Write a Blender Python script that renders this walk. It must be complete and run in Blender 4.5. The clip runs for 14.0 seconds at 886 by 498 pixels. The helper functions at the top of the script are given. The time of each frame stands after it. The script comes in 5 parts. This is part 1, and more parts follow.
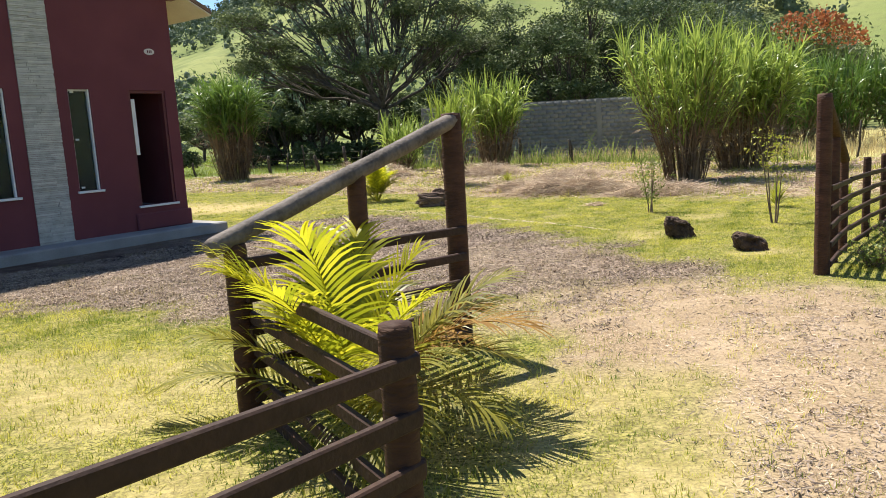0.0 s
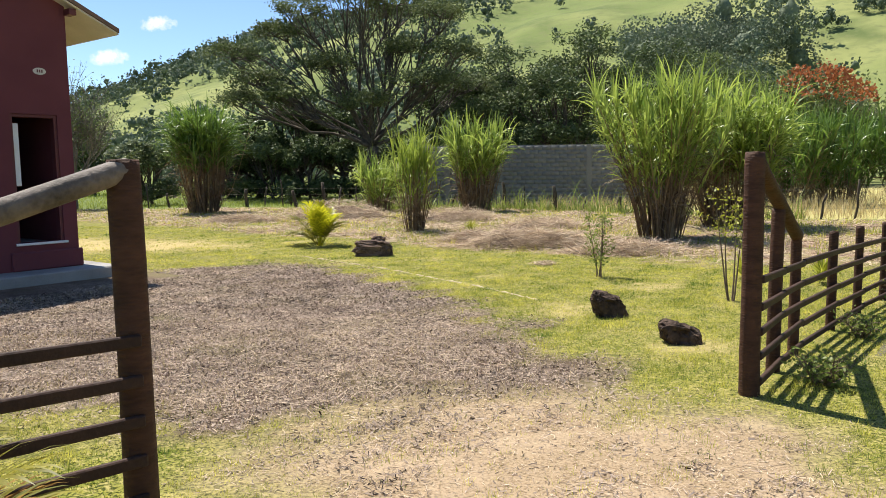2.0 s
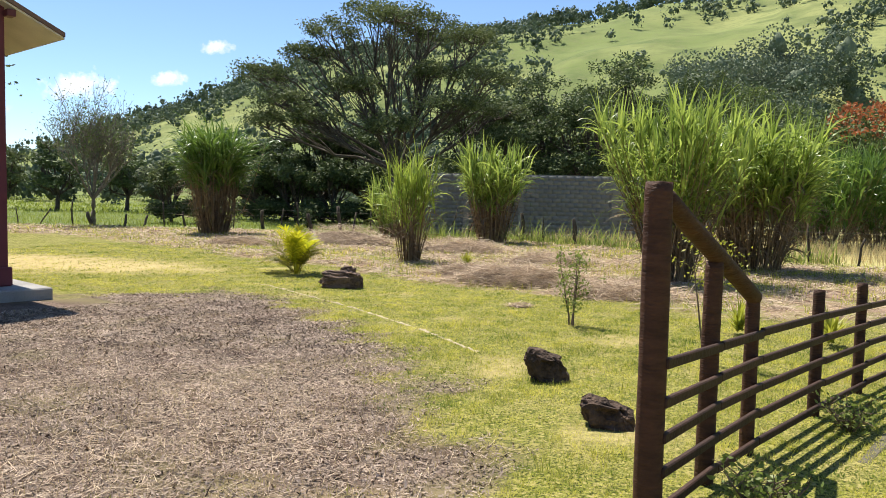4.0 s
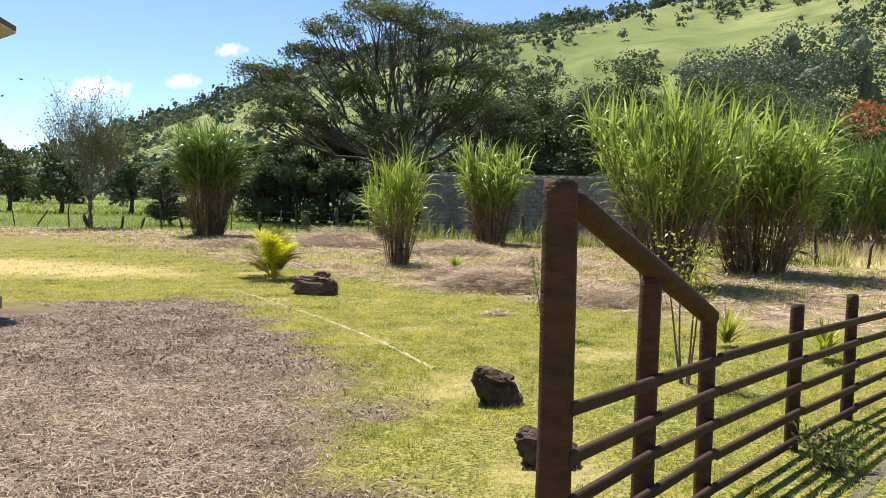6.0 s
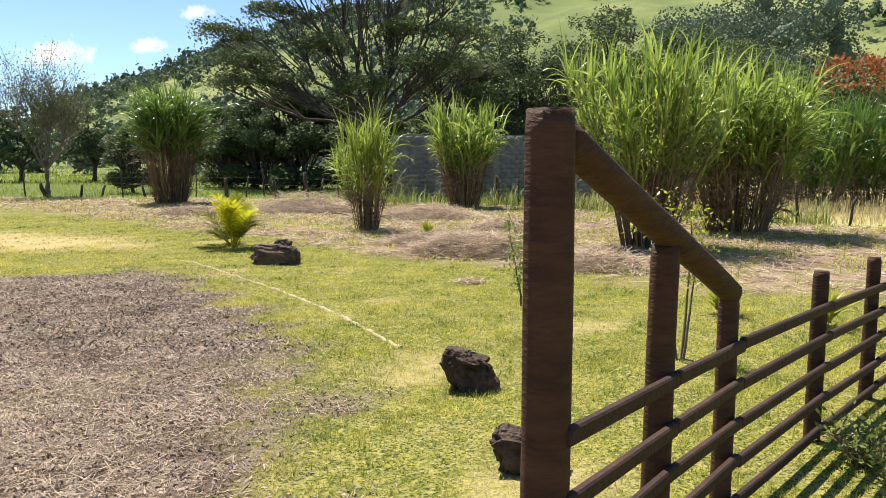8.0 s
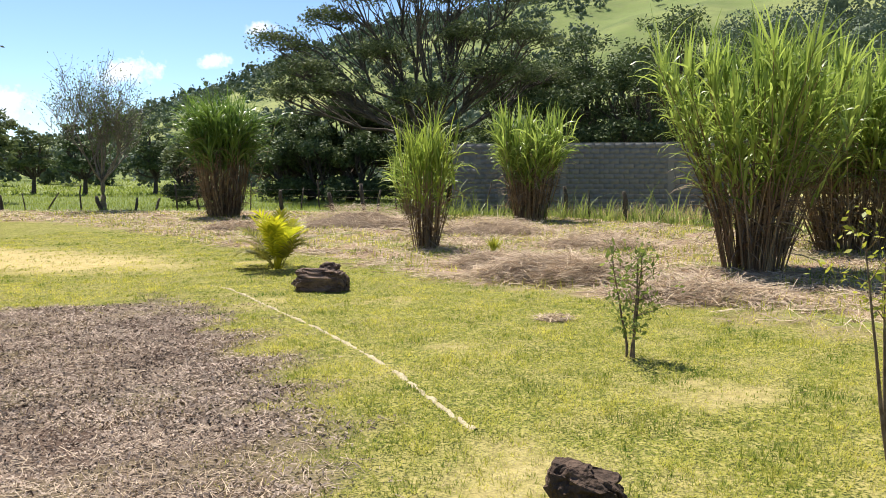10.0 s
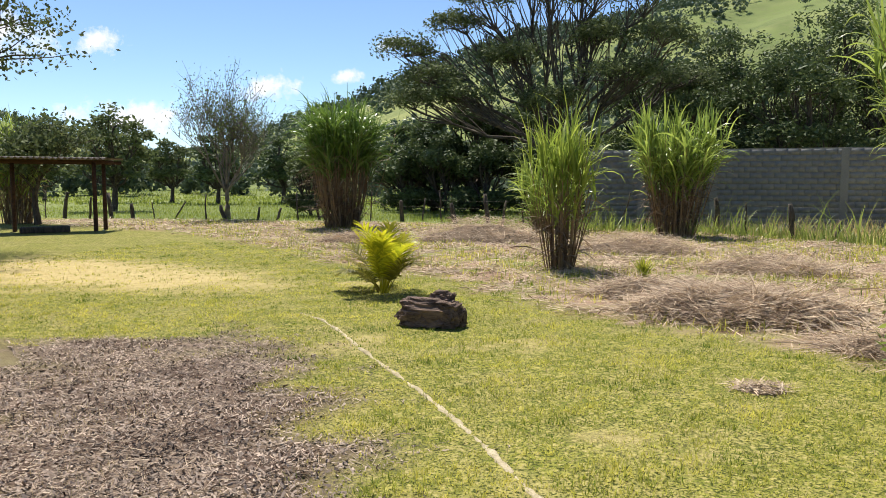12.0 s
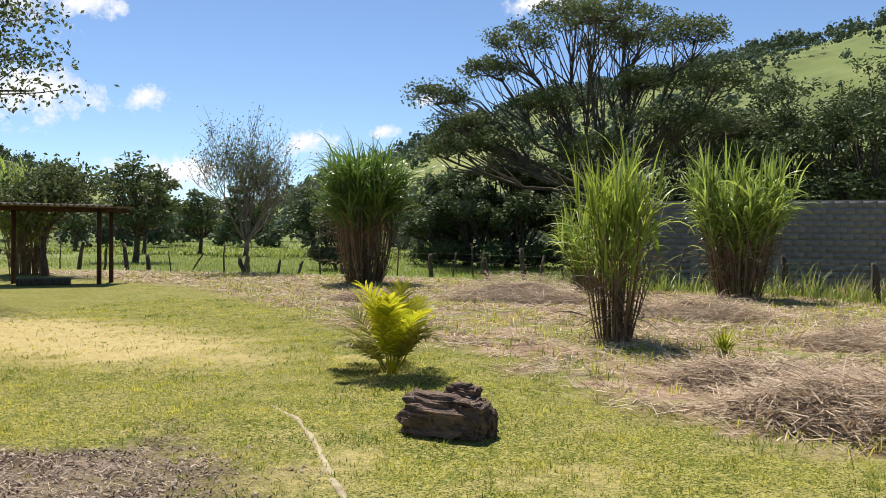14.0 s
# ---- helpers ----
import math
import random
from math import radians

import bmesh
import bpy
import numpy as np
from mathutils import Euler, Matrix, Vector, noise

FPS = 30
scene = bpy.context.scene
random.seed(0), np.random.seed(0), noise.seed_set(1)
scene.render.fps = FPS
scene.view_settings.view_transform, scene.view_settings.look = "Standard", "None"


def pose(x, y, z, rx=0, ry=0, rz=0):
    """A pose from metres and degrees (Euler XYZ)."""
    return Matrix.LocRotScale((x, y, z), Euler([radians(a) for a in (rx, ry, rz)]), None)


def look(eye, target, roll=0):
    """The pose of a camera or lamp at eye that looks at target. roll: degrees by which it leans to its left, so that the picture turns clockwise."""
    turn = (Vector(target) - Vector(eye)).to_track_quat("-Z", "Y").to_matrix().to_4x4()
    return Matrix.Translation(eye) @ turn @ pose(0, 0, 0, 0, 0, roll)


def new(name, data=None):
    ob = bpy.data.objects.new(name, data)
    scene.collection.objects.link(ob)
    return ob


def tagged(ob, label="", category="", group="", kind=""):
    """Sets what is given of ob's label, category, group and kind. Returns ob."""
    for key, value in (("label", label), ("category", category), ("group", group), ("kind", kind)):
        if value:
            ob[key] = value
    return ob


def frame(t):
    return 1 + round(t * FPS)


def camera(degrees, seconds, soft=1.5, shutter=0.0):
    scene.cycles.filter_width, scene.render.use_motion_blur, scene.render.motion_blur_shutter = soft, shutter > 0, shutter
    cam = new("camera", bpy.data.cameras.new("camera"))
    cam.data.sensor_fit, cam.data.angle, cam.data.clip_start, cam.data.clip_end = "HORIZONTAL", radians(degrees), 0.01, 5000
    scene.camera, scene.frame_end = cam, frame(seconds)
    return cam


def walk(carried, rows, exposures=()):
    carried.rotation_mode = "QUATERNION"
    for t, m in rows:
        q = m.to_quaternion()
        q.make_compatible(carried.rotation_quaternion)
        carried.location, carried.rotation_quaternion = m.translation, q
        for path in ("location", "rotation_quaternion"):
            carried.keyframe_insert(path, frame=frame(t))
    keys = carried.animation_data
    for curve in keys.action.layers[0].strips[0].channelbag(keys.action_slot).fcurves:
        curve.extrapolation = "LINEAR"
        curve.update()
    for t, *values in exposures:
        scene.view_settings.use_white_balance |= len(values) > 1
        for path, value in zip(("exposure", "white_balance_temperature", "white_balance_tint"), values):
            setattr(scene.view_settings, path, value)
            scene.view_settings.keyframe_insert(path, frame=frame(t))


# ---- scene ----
cam = camera(60.9, 14.0, soft=0.9)
METRES, EYE, TILT, LEAN, TURN = 12.8, 1.5, 0.0, 0.0, 0.0
ROWS = [
    (0.0, 0.0, 0.0, 0.0, -0.49, -8.81, 3.18),
    (0.5, 0.0299, 0.0336, -0.0007, -2.75, -8.11, 2.22),
    (1.0, 0.0588, 0.072, -0.0007, -1.94, -7.51, 1.43),
    (1.5, 0.0855, 0.1069, 0.0016, -0.93, -6.65, 1.16),
    (2.0, 0.1122, 0.1379, 0.0041, 0.48, -5.91, 0.74),
    (2.5, 0.1353, 0.1703, 0.0033, 1.89, -5.38, 0.19),
    (3.0, 0.1641, 0.2001, 0.003, 2.72, -4.88, -0.47),
    (5.5, 0.245, 0.3011, 0.0056, 5.08, -2.91, -1.35),
    (6.0, 0.2531, 0.3097, 0.0052, 4.97, -3.76, -1.07),
    (6.5, 0.2606, 0.3108, 0.0045, 3.92, -4.78, -0.96),
    (7.0, 0.2597, 0.3222, 0.0012, 2.29, -5.74, -0.87),
    (9.5, 0.2377, 0.4854, 0.0009, 6.08, -6.66, 0.65),
    (10.0, 0.2303, 0.5229, 0.0006, 7.41, -5.72, 0.18),
    (10.5, 0.2247, 0.5678, -0.0006, 8.59, -4.89, -0.13),
    (11.0, 0.2133, 0.6114, -0.0029, 10.56, -4.79, -0.12),
    (11.5, 0.2028, 0.6521, -0.0032, 13.26, -4.93, 0.0),
    (12.0, 0.1893, 0.7014, -0.0048, 16.86, -4.84, 0.01),
    (12.5, 0.1734, 0.7499, -0.0059, 20.17, -4.38, -0.14),
    (13.0, 0.1646, 0.802, -0.0055, 22.23, -3.14, -0.39),
    (13.5, 0.1511, 0.8433, -0.0058, 22.05, -2.0, -0.66),
    (14.0, 0.1409, 0.8878, -0.0082, 19.51, -0.76, -0.52),
]
walk(cam, [(t, pose(0, 0, EYE, TILT, LEAN, TURN) @ pose(METRES * x, METRES * y, METRES * z, 90 + pitch, roll, yaw)) for t, x, y, z, yaw, pitch, roll in ROWS],
     exposures=[(0.0, 0.86), (1.5, 0.78), (3.0, 0.76), (7.0, 0.8), (10.0, 0.8), (12.5, 0.56), (14.0, 0.48)])

# ---- world, sun ----
SUN_DIR = Vector((-0.31, 0.45, 1.0)).normalized()
elev = math.asin(SUN_DIR.z)
world = bpy.data.worlds.new("sky")
world.use_nodes = True
scene.world = world
sky = world.node_tree.nodes.new("ShaderNodeTexSky")
sky.sky_type = "NISHITA"
sky.sun_disc = False
sky.sun_elevation = elev
sky.sun_rotation = math.atan2(SUN_DIR.x, SUN_DIR.y)
sky.altitude = 2200.0
sky.air_density, sky.dust_density, sky.ozone_density = 1.0, 0.08, 3.5
world.node_tree.links.new(sky.outputs[0], world.node_tree.nodes["Background"].inputs[0])
world.node_tree.nodes["Background"].inputs[1].default_value = 0.104
sun = new("sun", bpy.data.lights.new("sun", "SUN"))
sun.data.energy, sun.data.angle, sun.data.color = 5.0, radians(0.53), (1.0, 0.94, 0.84)
sun.matrix_world = look(SUN_DIR * 50, (0, 0, 0))


# ---- materials ----
def surface(name, c1, c2, scale=4.0, rough=0.8, bump=0.3, bump_scale=60.0, island=0.0, translucent=0.0, metal=0.0, stretch=(1, 1, 1), detail=6.0, random_object=0.0, bump_dist=0.01, patch=0.0):
    """Two-tone procedural surface: broad and fine noise, relief, and variation per loose piece."""
    m = bpy.data.materials.new(name)
    m.use_nodes = True
    nt = m.node_tree
    nd, ln = nt.nodes, nt.links
    bsdf = nd["Principled BSDF"]
    tc = nd.new("ShaderNodeTexCoord")
    mp = nd.new("ShaderNodeMapping")
    mp.inputs["Scale"].default_value = stretch
    ln.new(tc.outputs["Object"], mp.inputs[0])
    n1 = nd.new("ShaderNodeTexNoise")
    n1.inputs["Scale"].default_value, n1.inputs["Detail"].default_value = scale, detail
    n2 = nd.new("ShaderNodeTexNoise")
    n2.inputs["Scale"].default_value, n2.inputs["Detail"].default_value = bump_scale, 4.0
    ln.new(mp.outputs[0], n1.inputs["Vector"])
    ln.new(mp.outputs[0], n2.inputs["Vector"])
    ad = nd.new("ShaderNodeMath")
    ad.operation = "MULTIPLY_ADD"
    ln.new(n2.outputs["Fac"], ad.inputs[0])
    ad.inputs[1].default_value = 0.45
    ln.new(n1.outputs["Fac"], ad.inputs[2])
    fac = ad.outputs[0]
    if patch:
        n3 = nd.new("ShaderNodeTexNoise")
        n3.inputs["Scale"].default_value, n3.inputs["Detail"].default_value, n3.inputs["Roughness"].default_value = scale * 2.2, 8.0, 0.72
        ln.new(mp.outputs[0], n3.inputs["Vector"])
        mr = nd.new("ShaderNodeMapRange")
        mr.inputs["From Min"].default_value, mr.inputs["From Max"].default_value = 0.36, 0.64
        mr.inputs["To Min"].default_value, mr.inputs["To Max"].default_value = -patch / 2, patch / 2
        ln.new(n3.outputs["Fac"], mr.inputs[0])
        a4 = nd.new("ShaderNodeMath")
        a4.operation = "ADD"
        ln.new(mr.outputs[0], a4.inputs[0])
        ln.new(fac, a4.inputs[1])
        fac = a4.outputs[0]
    if island:
        geo = nd.new("ShaderNodeNewGeometry")
        a2 = nd.new("ShaderNodeMath")
        a2.operation = "MULTIPLY_ADD"
        ln.new(geo.outputs["Random Per Island"], a2.inputs[0])
        a2.inputs[1].default_value = island
        ln.new(fac, a2.inputs[2])
        fac = a2.outputs[0]
    if random_object:
        oi = nd.new("ShaderNodeObjectInfo")
        a3 = nd.new("ShaderNodeMath")
        a3.operation = "MULTIPLY_ADD"
        ln.new(oi.outputs["Random"], a3.inputs[0])
        a3.inputs[1].default_value = random_object
        ln.new(fac, a3.inputs[2])
        fac = a3.outputs[0]
    ramp = nd.new("ShaderNodeMapRange")
    top = 0.95 + island + random_object
    ramp.inputs["From Min"].default_value, ramp.inputs["From Max"].default_value = 0.45, top
    ln.new(fac, ramp.inputs[0])
    mix = nd.new("ShaderNodeMix")
    mix.data_type = "RGBA"
    mix.inputs[6].default_value, mix.inputs[7].default_value = (*c1, 1), (*c2, 1)
    ln.new(ramp.outputs[0], mix.inputs[0])
    ln.new(mix.outputs[2], bsdf.inputs["Base Color"])
    bsdf.inputs["Roughness"].default_value, bsdf.inputs["Metallic"].default_value = rough, metal
    if rough > 0.6:
        bsdf.inputs["Specular IOR Level"].default_value = 0.25
    if bump:
        bp = nd.new("ShaderNodeBump")
        bp.inputs["Strength"].default_value, bp.inputs["Distance"].default_value = bump, bump_dist
        ln.new(n2.outputs["Fac"], bp.inputs["Height"])
        ln.new(bp.outputs[0], bsdf.inputs["Normal"])
    if translucent:
        tr = nd.new("ShaderNodeBsdfTranslucent")
        ln.new(mix.outputs[2], tr.inputs[0])
        ms = nd.new("ShaderNodeMixShader")
        ms.inputs[0].default_value = translucent
        ln.new(bsdf.outputs[0], ms.inputs[1])
        ln.new(tr.outputs[0], ms.inputs[2])
        ln.new(ms.outputs[0], nd["Material Output"].inputs[0])
    return m


M_WOOD = surface("stained_log", (0.028, 0.013, 0.008), (0.105, 0.048, 0.027), 3.0, 0.75, 0.9, 14.0, stretch=(1.6, 1.6, 6), random_object=0.2)
M_RAIL = surface("stained_board", (0.022, 0.012, 0.009), (0.07, 0.036, 0.024), 5.0, 0.7, 0.5, 40.0, random_object=0.25)
M_RAIL_GREY = surface("weathered_log", (0.055, 0.043, 0.035), (0.22, 0.18, 0.15), 4.0, 0.7, 0.6, 40.0)
M_BARK = surface("bark", (0.03, 0.024, 0.018), (0.13, 0.105, 0.08), 5.0, 0.9, 0.8, 22.0, stretch=(3, 3, 0.7))
M_BARK_GREY = surface("grey_bark", (0.04, 0.033, 0.026), (0.15, 0.125, 0.10), 5.0, 0.9, 0.8, 22.0)
M_BARK_PALE = surface("pale_bark", (0.09, 0.075, 0.06), (0.26, 0.23, 0.19), 5.0, 0.9, 0.7, 25.0)
M_DEAD = surface("rotten_wood", (0.022, 0.015, 0.011), (0.13, 0.085, 0.06), 7.0, 0.9, 1.0, 30.0, bump_dist=0.03)
M_LOG = surface("weathered_trunk", (0.022, 0.013, 0.01), (0.28, 0.19, 0.14), 6.0, 0.85, 1.0, 30.0, stretch=(0.7, 3, 3), bump_dist=0.03)
M_LEAF_DARK = surface("dark_foliage", (0.028, 0.05, 0.02), (0.155, 0.20, 0.075), 0.6, 0.62, 0, 3.0, island=0.7, translucent=0.2)
# distance haze is put into the greyed, lifted greens of both far woods
M_WOODS_HAZE = surface("far_woods_haze", (0.05, 0.078, 0.05), (0.145, 0.18, 0.105), 0.05, 0.8, 0, 0.4, island=0.6, translucent=0.1)
M_WOODS_GREY_HAZE = surface("far_grey_woods_haze", (0.085, 0.115, 0.075), (0.22, 0.255, 0.155), 0.05, 0.8, 0, 0.4, island=0.6, translucent=0.1)
M_LEAF_MID = surface("mid_foliage", (0.06, 0.095, 0.03), (0.20, 0.25, 0.08), 0.5, 0.6, 0, 3.0, island=0.6, translucent=0.35)
M_TWIG = surface("brown_twig", (0.08, 0.055, 0.038), (0.26, 0.19, 0.125), 12.0, 0.85, 0.4, 60.0)
M_LEAF_OLIVE = surface("olive_foliage", (0.042, 0.064, 0.026), (0.20, 0.235, 0.095), 0.6, 0.7, 0, 3.0, island=0.7, translucent=0.28)
M_LEAF_LIGHT = surface("light_foliage", (0.10, 0.16, 0.03), (0.34, 0.38, 0.09), 0.8, 0.5, 0, 5.0, island=0.7, translucent=0.5)
M_LEAF_GREY = surface("grey_foliage", (0.08, 0.105, 0.055), (0.24, 0.27, 0.14), 0.5, 0.6, 0, 3.0, island=0.6, translucent=0.3)
M_LEAF_RED = surface("orange_blossom", (0.26, 0.08, 0.03), (0.48, 0.18, 0.07), 0.5, 0.7, 0, 3.0, island=0.6, translucent=0.3)
M_LEAF_YEL = surface("yellow_green_leaf", (0.20, 0.25, 0.03), (0.58, 0.55, 0.07), 3.0, 0.45, 0, 8.0, island=0.7, translucent=0.5)
M_CANE = surface("cane_leaf", (0.065, 0.13, 0.018), (0.52, 0.62, 0.13), 0.8, 0.33, 0, 6.0, island=0.9, translucent=0.5)
M_CANE_DARK = surface("dark_cane_leaf", (0.04, 0.095, 0.014), (0.22, 0.33, 0.06), 0.8, 0.33, 0, 6.0, island=0.8, translucent=0.36)
M_CANE_LIGHT = surface("young_cane_leaf", (0.14, 0.22, 0.03), (0.45, 0.52, 0.09), 0.8, 0.45, 0, 6.0, island=0.7, translucent=0.5)
M_STEM = surface("dry_cane", (0.075, 0.038, 0.026), (0.42, 0.29, 0.15), 2.0, 0.7, 0.2, 30.0, island=0.8)
M_DRYLEAF = surface("dry_cane_leaf", (0.07, 0.042, 0.03), (0.36, 0.26, 0.16), 1.5, 0.75, 0, 9.0, island=0.8, translucent=0.12)
M_PALM = surface("palm_leaf", (0.22, 0.27, 0.012), (0.78, 0.70, 0.04), 2.5, 0.4, 0, 9.0, island=0.9, translucent=0.6)
M_PALM_OLD = surface("old_palm_leaf", (0.10, 0.11, 0.015), (0.44, 0.39, 0.05), 2.5, 0.45, 0, 9.0, island=0.7, translucent=0.5)
M_PALM_DRY = surface("dry_palm_leaf", (0.20, 0.10, 0.025), (0.50, 0.30, 0.08), 2.5, 0.75, 0, 9.0, island=0.8, translucent=0.45)
M_GRASS = surface("lawn_blade", (0.06, 0.14, 0.006), (0.74, 0.66, 0.13), 0.7, 0.7, 0, 3.5, island=0.7, translucent=0.5, patch=1.1)
M_GRASS_DRY = surface("dry_blade", (0.30, 0.23, 0.10), (0.70, 0.57, 0.31), 1.0, 0.8, 0, 4.0, island=0.7, translucent=0.3)
M_STRAW = surface("straw", (0.13, 0.075, 0.052), (0.80, 0.64, 0.45), 0.9, 0.7, 0, 6.0, island=0.9, translucent=0.15)
M_CHIP = surface("bark_chip", (0.026, 0.015, 0.011), (0.54, 0.42, 0.325), 0.7, 0.8, 0, 30.0, island=1.5, patch=1.1)
M_PASTURE = surface("pasture_blade", (0.13, 0.19, 0.025), (0.42, 0.46, 0.09), 0.3, 0.8, 0, 1.0, island=0.6, translucent=0.45)
M_RED = surface("red_plaster", (0.125, 0.036, 0.043), (0.17, 0.051, 0.058), 1.2, 0.85, 0.35, 140.0, bump_dist=0.004)
M_RED_DARK = surface("red_frame_paint", (0.09, 0.017, 0.02), (0.13, 0.026, 0.028), 3.0, 0.6, 0.1, 60.0)
M_STONE = surface("pale_slate", (0.30, 0.29, 0.26), (0.62, 0.60, 0.55), 8.0, 0.8, 0.5, 60.0, random_object=0.5)
M_CONCRETE = surface("concrete", (0.20, 0.19, 0.18), (0.36, 0.345, 0.325), 1.5, 0.9, 0.4, 50.0)
M_BLOCK = surface("concrete_block", (0.15, 0.145, 0.14), (0.27, 0.262, 0.25), 0.7, 0.95, 0.5, 25.0, random_object=0.12)
M_KERB = surface("dirty_kerb", (0.06, 0.055, 0.035), (0.18, 0.16, 0.11), 6.0, 0.95, 0.8, 40.0)
M_SOFFIT = surface("eave_board", (0.62, 0.56, 0.47), (0.76, 0.70, 0.60), 2.0, 0.7, 0.1, 40.0)
M_TILE = surface("clay_tile", (0.11, 0.07, 0.055), (0.26, 0.16, 0.12), 3.0, 0.85, 0.4, 40.0, random_object=0.3)
M_WHITE = surface("white_paint", (0.66, 0.66, 0.64), (0.8, 0.8, 0.78), 4.0, 0.5, 0.05, 50.0)
# near-black colour standing in for the shade inside the rooms
M_ROOM_SHADE = surface("room_shade", (0.018, 0.016, 0.016), (0.035, 0.03, 0.03), 2.0, 0.8, 0.1, 20.0)
M_PLATE = surface("enamel_plate", (0.55, 0.50, 0.46), (0.68, 0.62, 0.57), 9.0, 0.4, 0.05, 50.0)
M_GLASS = bpy.data.materials.new("window_glass")
M_GLASS.use_nodes = True
_g = M_GLASS.node_tree.nodes["Principled BSDF"]
_g.inputs["Base Color"].default_value = (0.25, 0.30, 0.28, 1)
_g.inputs["Roughness"].default_value = 0.04
_g.inputs["Transmission Weight"].default_value = 0.9
_g.inputs["IOR"].default_value = 1.25


# ---- mesh helpers ----
def mesh_np(name, verts, faces, mat, smooth=False):
    """A mesh from arrays: verts (n, 3), faces (m, k)."""
    verts, faces = np.asarray(verts, np.float32), np.asarray(faces, np.int32)
    me = bpy.data.meshes.new(name)
    k = faces.shape[1]
    me.vertices.add(len(verts))
    me.vertices.foreach_set("co", verts.ravel())
    me.loops.add(faces.size)
    me.loops.foreach_set("vertex_index", faces.ravel())
    me.polygons.add(len(faces))
    me.polygons.foreach_set("loop_start", np.arange(0, faces.size, k, dtype=np.int32))
    if smooth:
        me.polygons.foreach_set("use_smooth", np.ones(len(faces), bool))
    me.update(calc_edges=True)
    me.materials.append(mat)
    return me


def arr_part(name, verts, faces, mat, parent=None, label="", smooth=False):
    ob = new(name, mesh_np(name, verts, faces, mat, smooth))
    if parent is not None:
        ob.parent = parent
    if label:
        ob["label"] = label
    return ob


def part(name, bm, mat, parent=None, label="", smooth=False):
    me = bpy.data.meshes.new(name)
    bmesh.ops.recalc_face_normals(bm, faces=bm.faces[:])
    if smooth:
        for f in bm.faces:
            f.smooth = True
    bm.to_mesh(me)
    bm.free()
    me.materials.append(mat)
    ob = new(name, me)
    if parent is not None:
        ob.parent = parent
    if label:
        ob["label"] = label
    return ob


def thing(name, m, label, category, group="", kind=""):
    ob = new(name)
    ob.empty_display_size = 0.1
    ob.matrix_basis = m
    return tagged(ob, label, category, group, kind)


def box_bm(x0, x1, y0, y1, z0, z1, bevel=0.0):
    bm = bmesh.new()
    bmesh.ops.create_cube(bm, size=1.0, matrix=Matrix.Translation(((x0 + x1) / 2, (y0 + y1) / 2, (z0 + z1) / 2)) @ Matrix.Diagonal((x1 - x0, y1 - y0, z1 - z0, 1)))
    if bevel:
        bmesh.ops.bevel(bm, geom=bm.edges[:], offset=bevel, segments=1, affect="EDGES")
    return bm


def tube(points, radii, sides=6, rng=None, rough=0.0):
    """Rings swept along points: verts, quads (ends closed by tapering)."""
    pts = np.asarray(points, float)
    n = len(pts)
    tang = np.gradient(pts, axis=0)
    tang /= np.linalg.norm(tang, axis=1)[:, None] + 1e-9
    ref = np.where(np.abs(tang[:, 2:3]) > 0.9, np.array([[1.0, 0, 0]]), np.array([[0, 0, 1.0]]))
    u = np.cross(tang, ref)
    u /= np.linalg.norm(u, axis=1)[:, None]
    v = np.cross(tang, u)
    a = np.linspace(0, 2 * np.pi, sides, endpoint=False)
    r = np.asarray(radii, float)[:, None] * np.ones((1, sides))
    if rng is not None and rough:
        r = r * (1 + rough * rng.standard_normal(r.shape))
    vs = pts[:, None, :] + r[..., None] * (np.cos(a)[None, :, None] * u[:, None, :] + np.sin(a)[None, :, None] * v[:, None, :])
    i = np.arange(n - 1)[:, None] * sides
    j = np.arange(sides)[None, :]
    jn = (j + 1) % sides
    q = np.stack([i + j, i + jn, i + sides + jn, i + sides + j], -1).reshape(-1, 4)
    return vs.reshape(-1, 3), q


class Gather:
    """Collects arrays of one face size into one mesh."""

    def __init__(self):
        self.v, self.f, self.n = [], [], 0

    def add(self, v, f):
        self.v.append(v)
        self.f.append(f + self.n)
        self.n += len(v)

    def arrays(self):
        return np.concatenate(self.v), np.concatenate(self.f)


def ribbons(base, heading, length, width, lean, bend, k=4, twist=0.0, tip=0.08, belly=0.3, power=1.0):
    """Arched blades: start lean from upright, more lean by bend along the blade (radians)."""
    n = len(base)
    base = np.asarray(base, float)
    hd = np.stack([np.cos(heading), np.sin(heading), np.zeros(n)], 1)
    side0 = np.stack([-np.sin(heading), np.cos(heading), np.zeros(n)], 1)
    up = np.array([0, 0, 1.0])
    pos = base.copy()
    rows = []
    for i in range(k + 1):
        s = i / k
        th = lean + bend * s ** power
        w = width * (tip + (1 - tip) * min(1.0, (1 - s) / (1 - belly))) * (0.55 + 0.45 * min(1.0, s / 0.25))
        d = np.sin(th)[:, None] * hd + np.cos(th)[:, None] * up
        nrm = np.cross(side0, d)
        tw = twist * s
        sd = np.cos(tw)[:, None] * side0 + np.sin(tw)[:, None] * nrm if np.ndim(tw) else side0
        rows.append(np.stack([pos - sd * (w / 2)[:, None], pos + sd * (w / 2)[:, None]], 1))
        pos = pos + d * (length / k)[:, None]
    vs = np.stack(rows, 1).reshape(-1, 3)
    o = np.arange(n)[:, None] * (2 * (k + 1))
    q = []
    for i in range(k):
        q.append(np.stack([o[:, 0] + 2 * i, o[:, 0] + 2 * i + 1, o[:, 0] + 2 * i + 3, o[:, 0] + 2 * i + 2], 1))
    return vs, np.stack(q, 1).reshape(-1, 4)


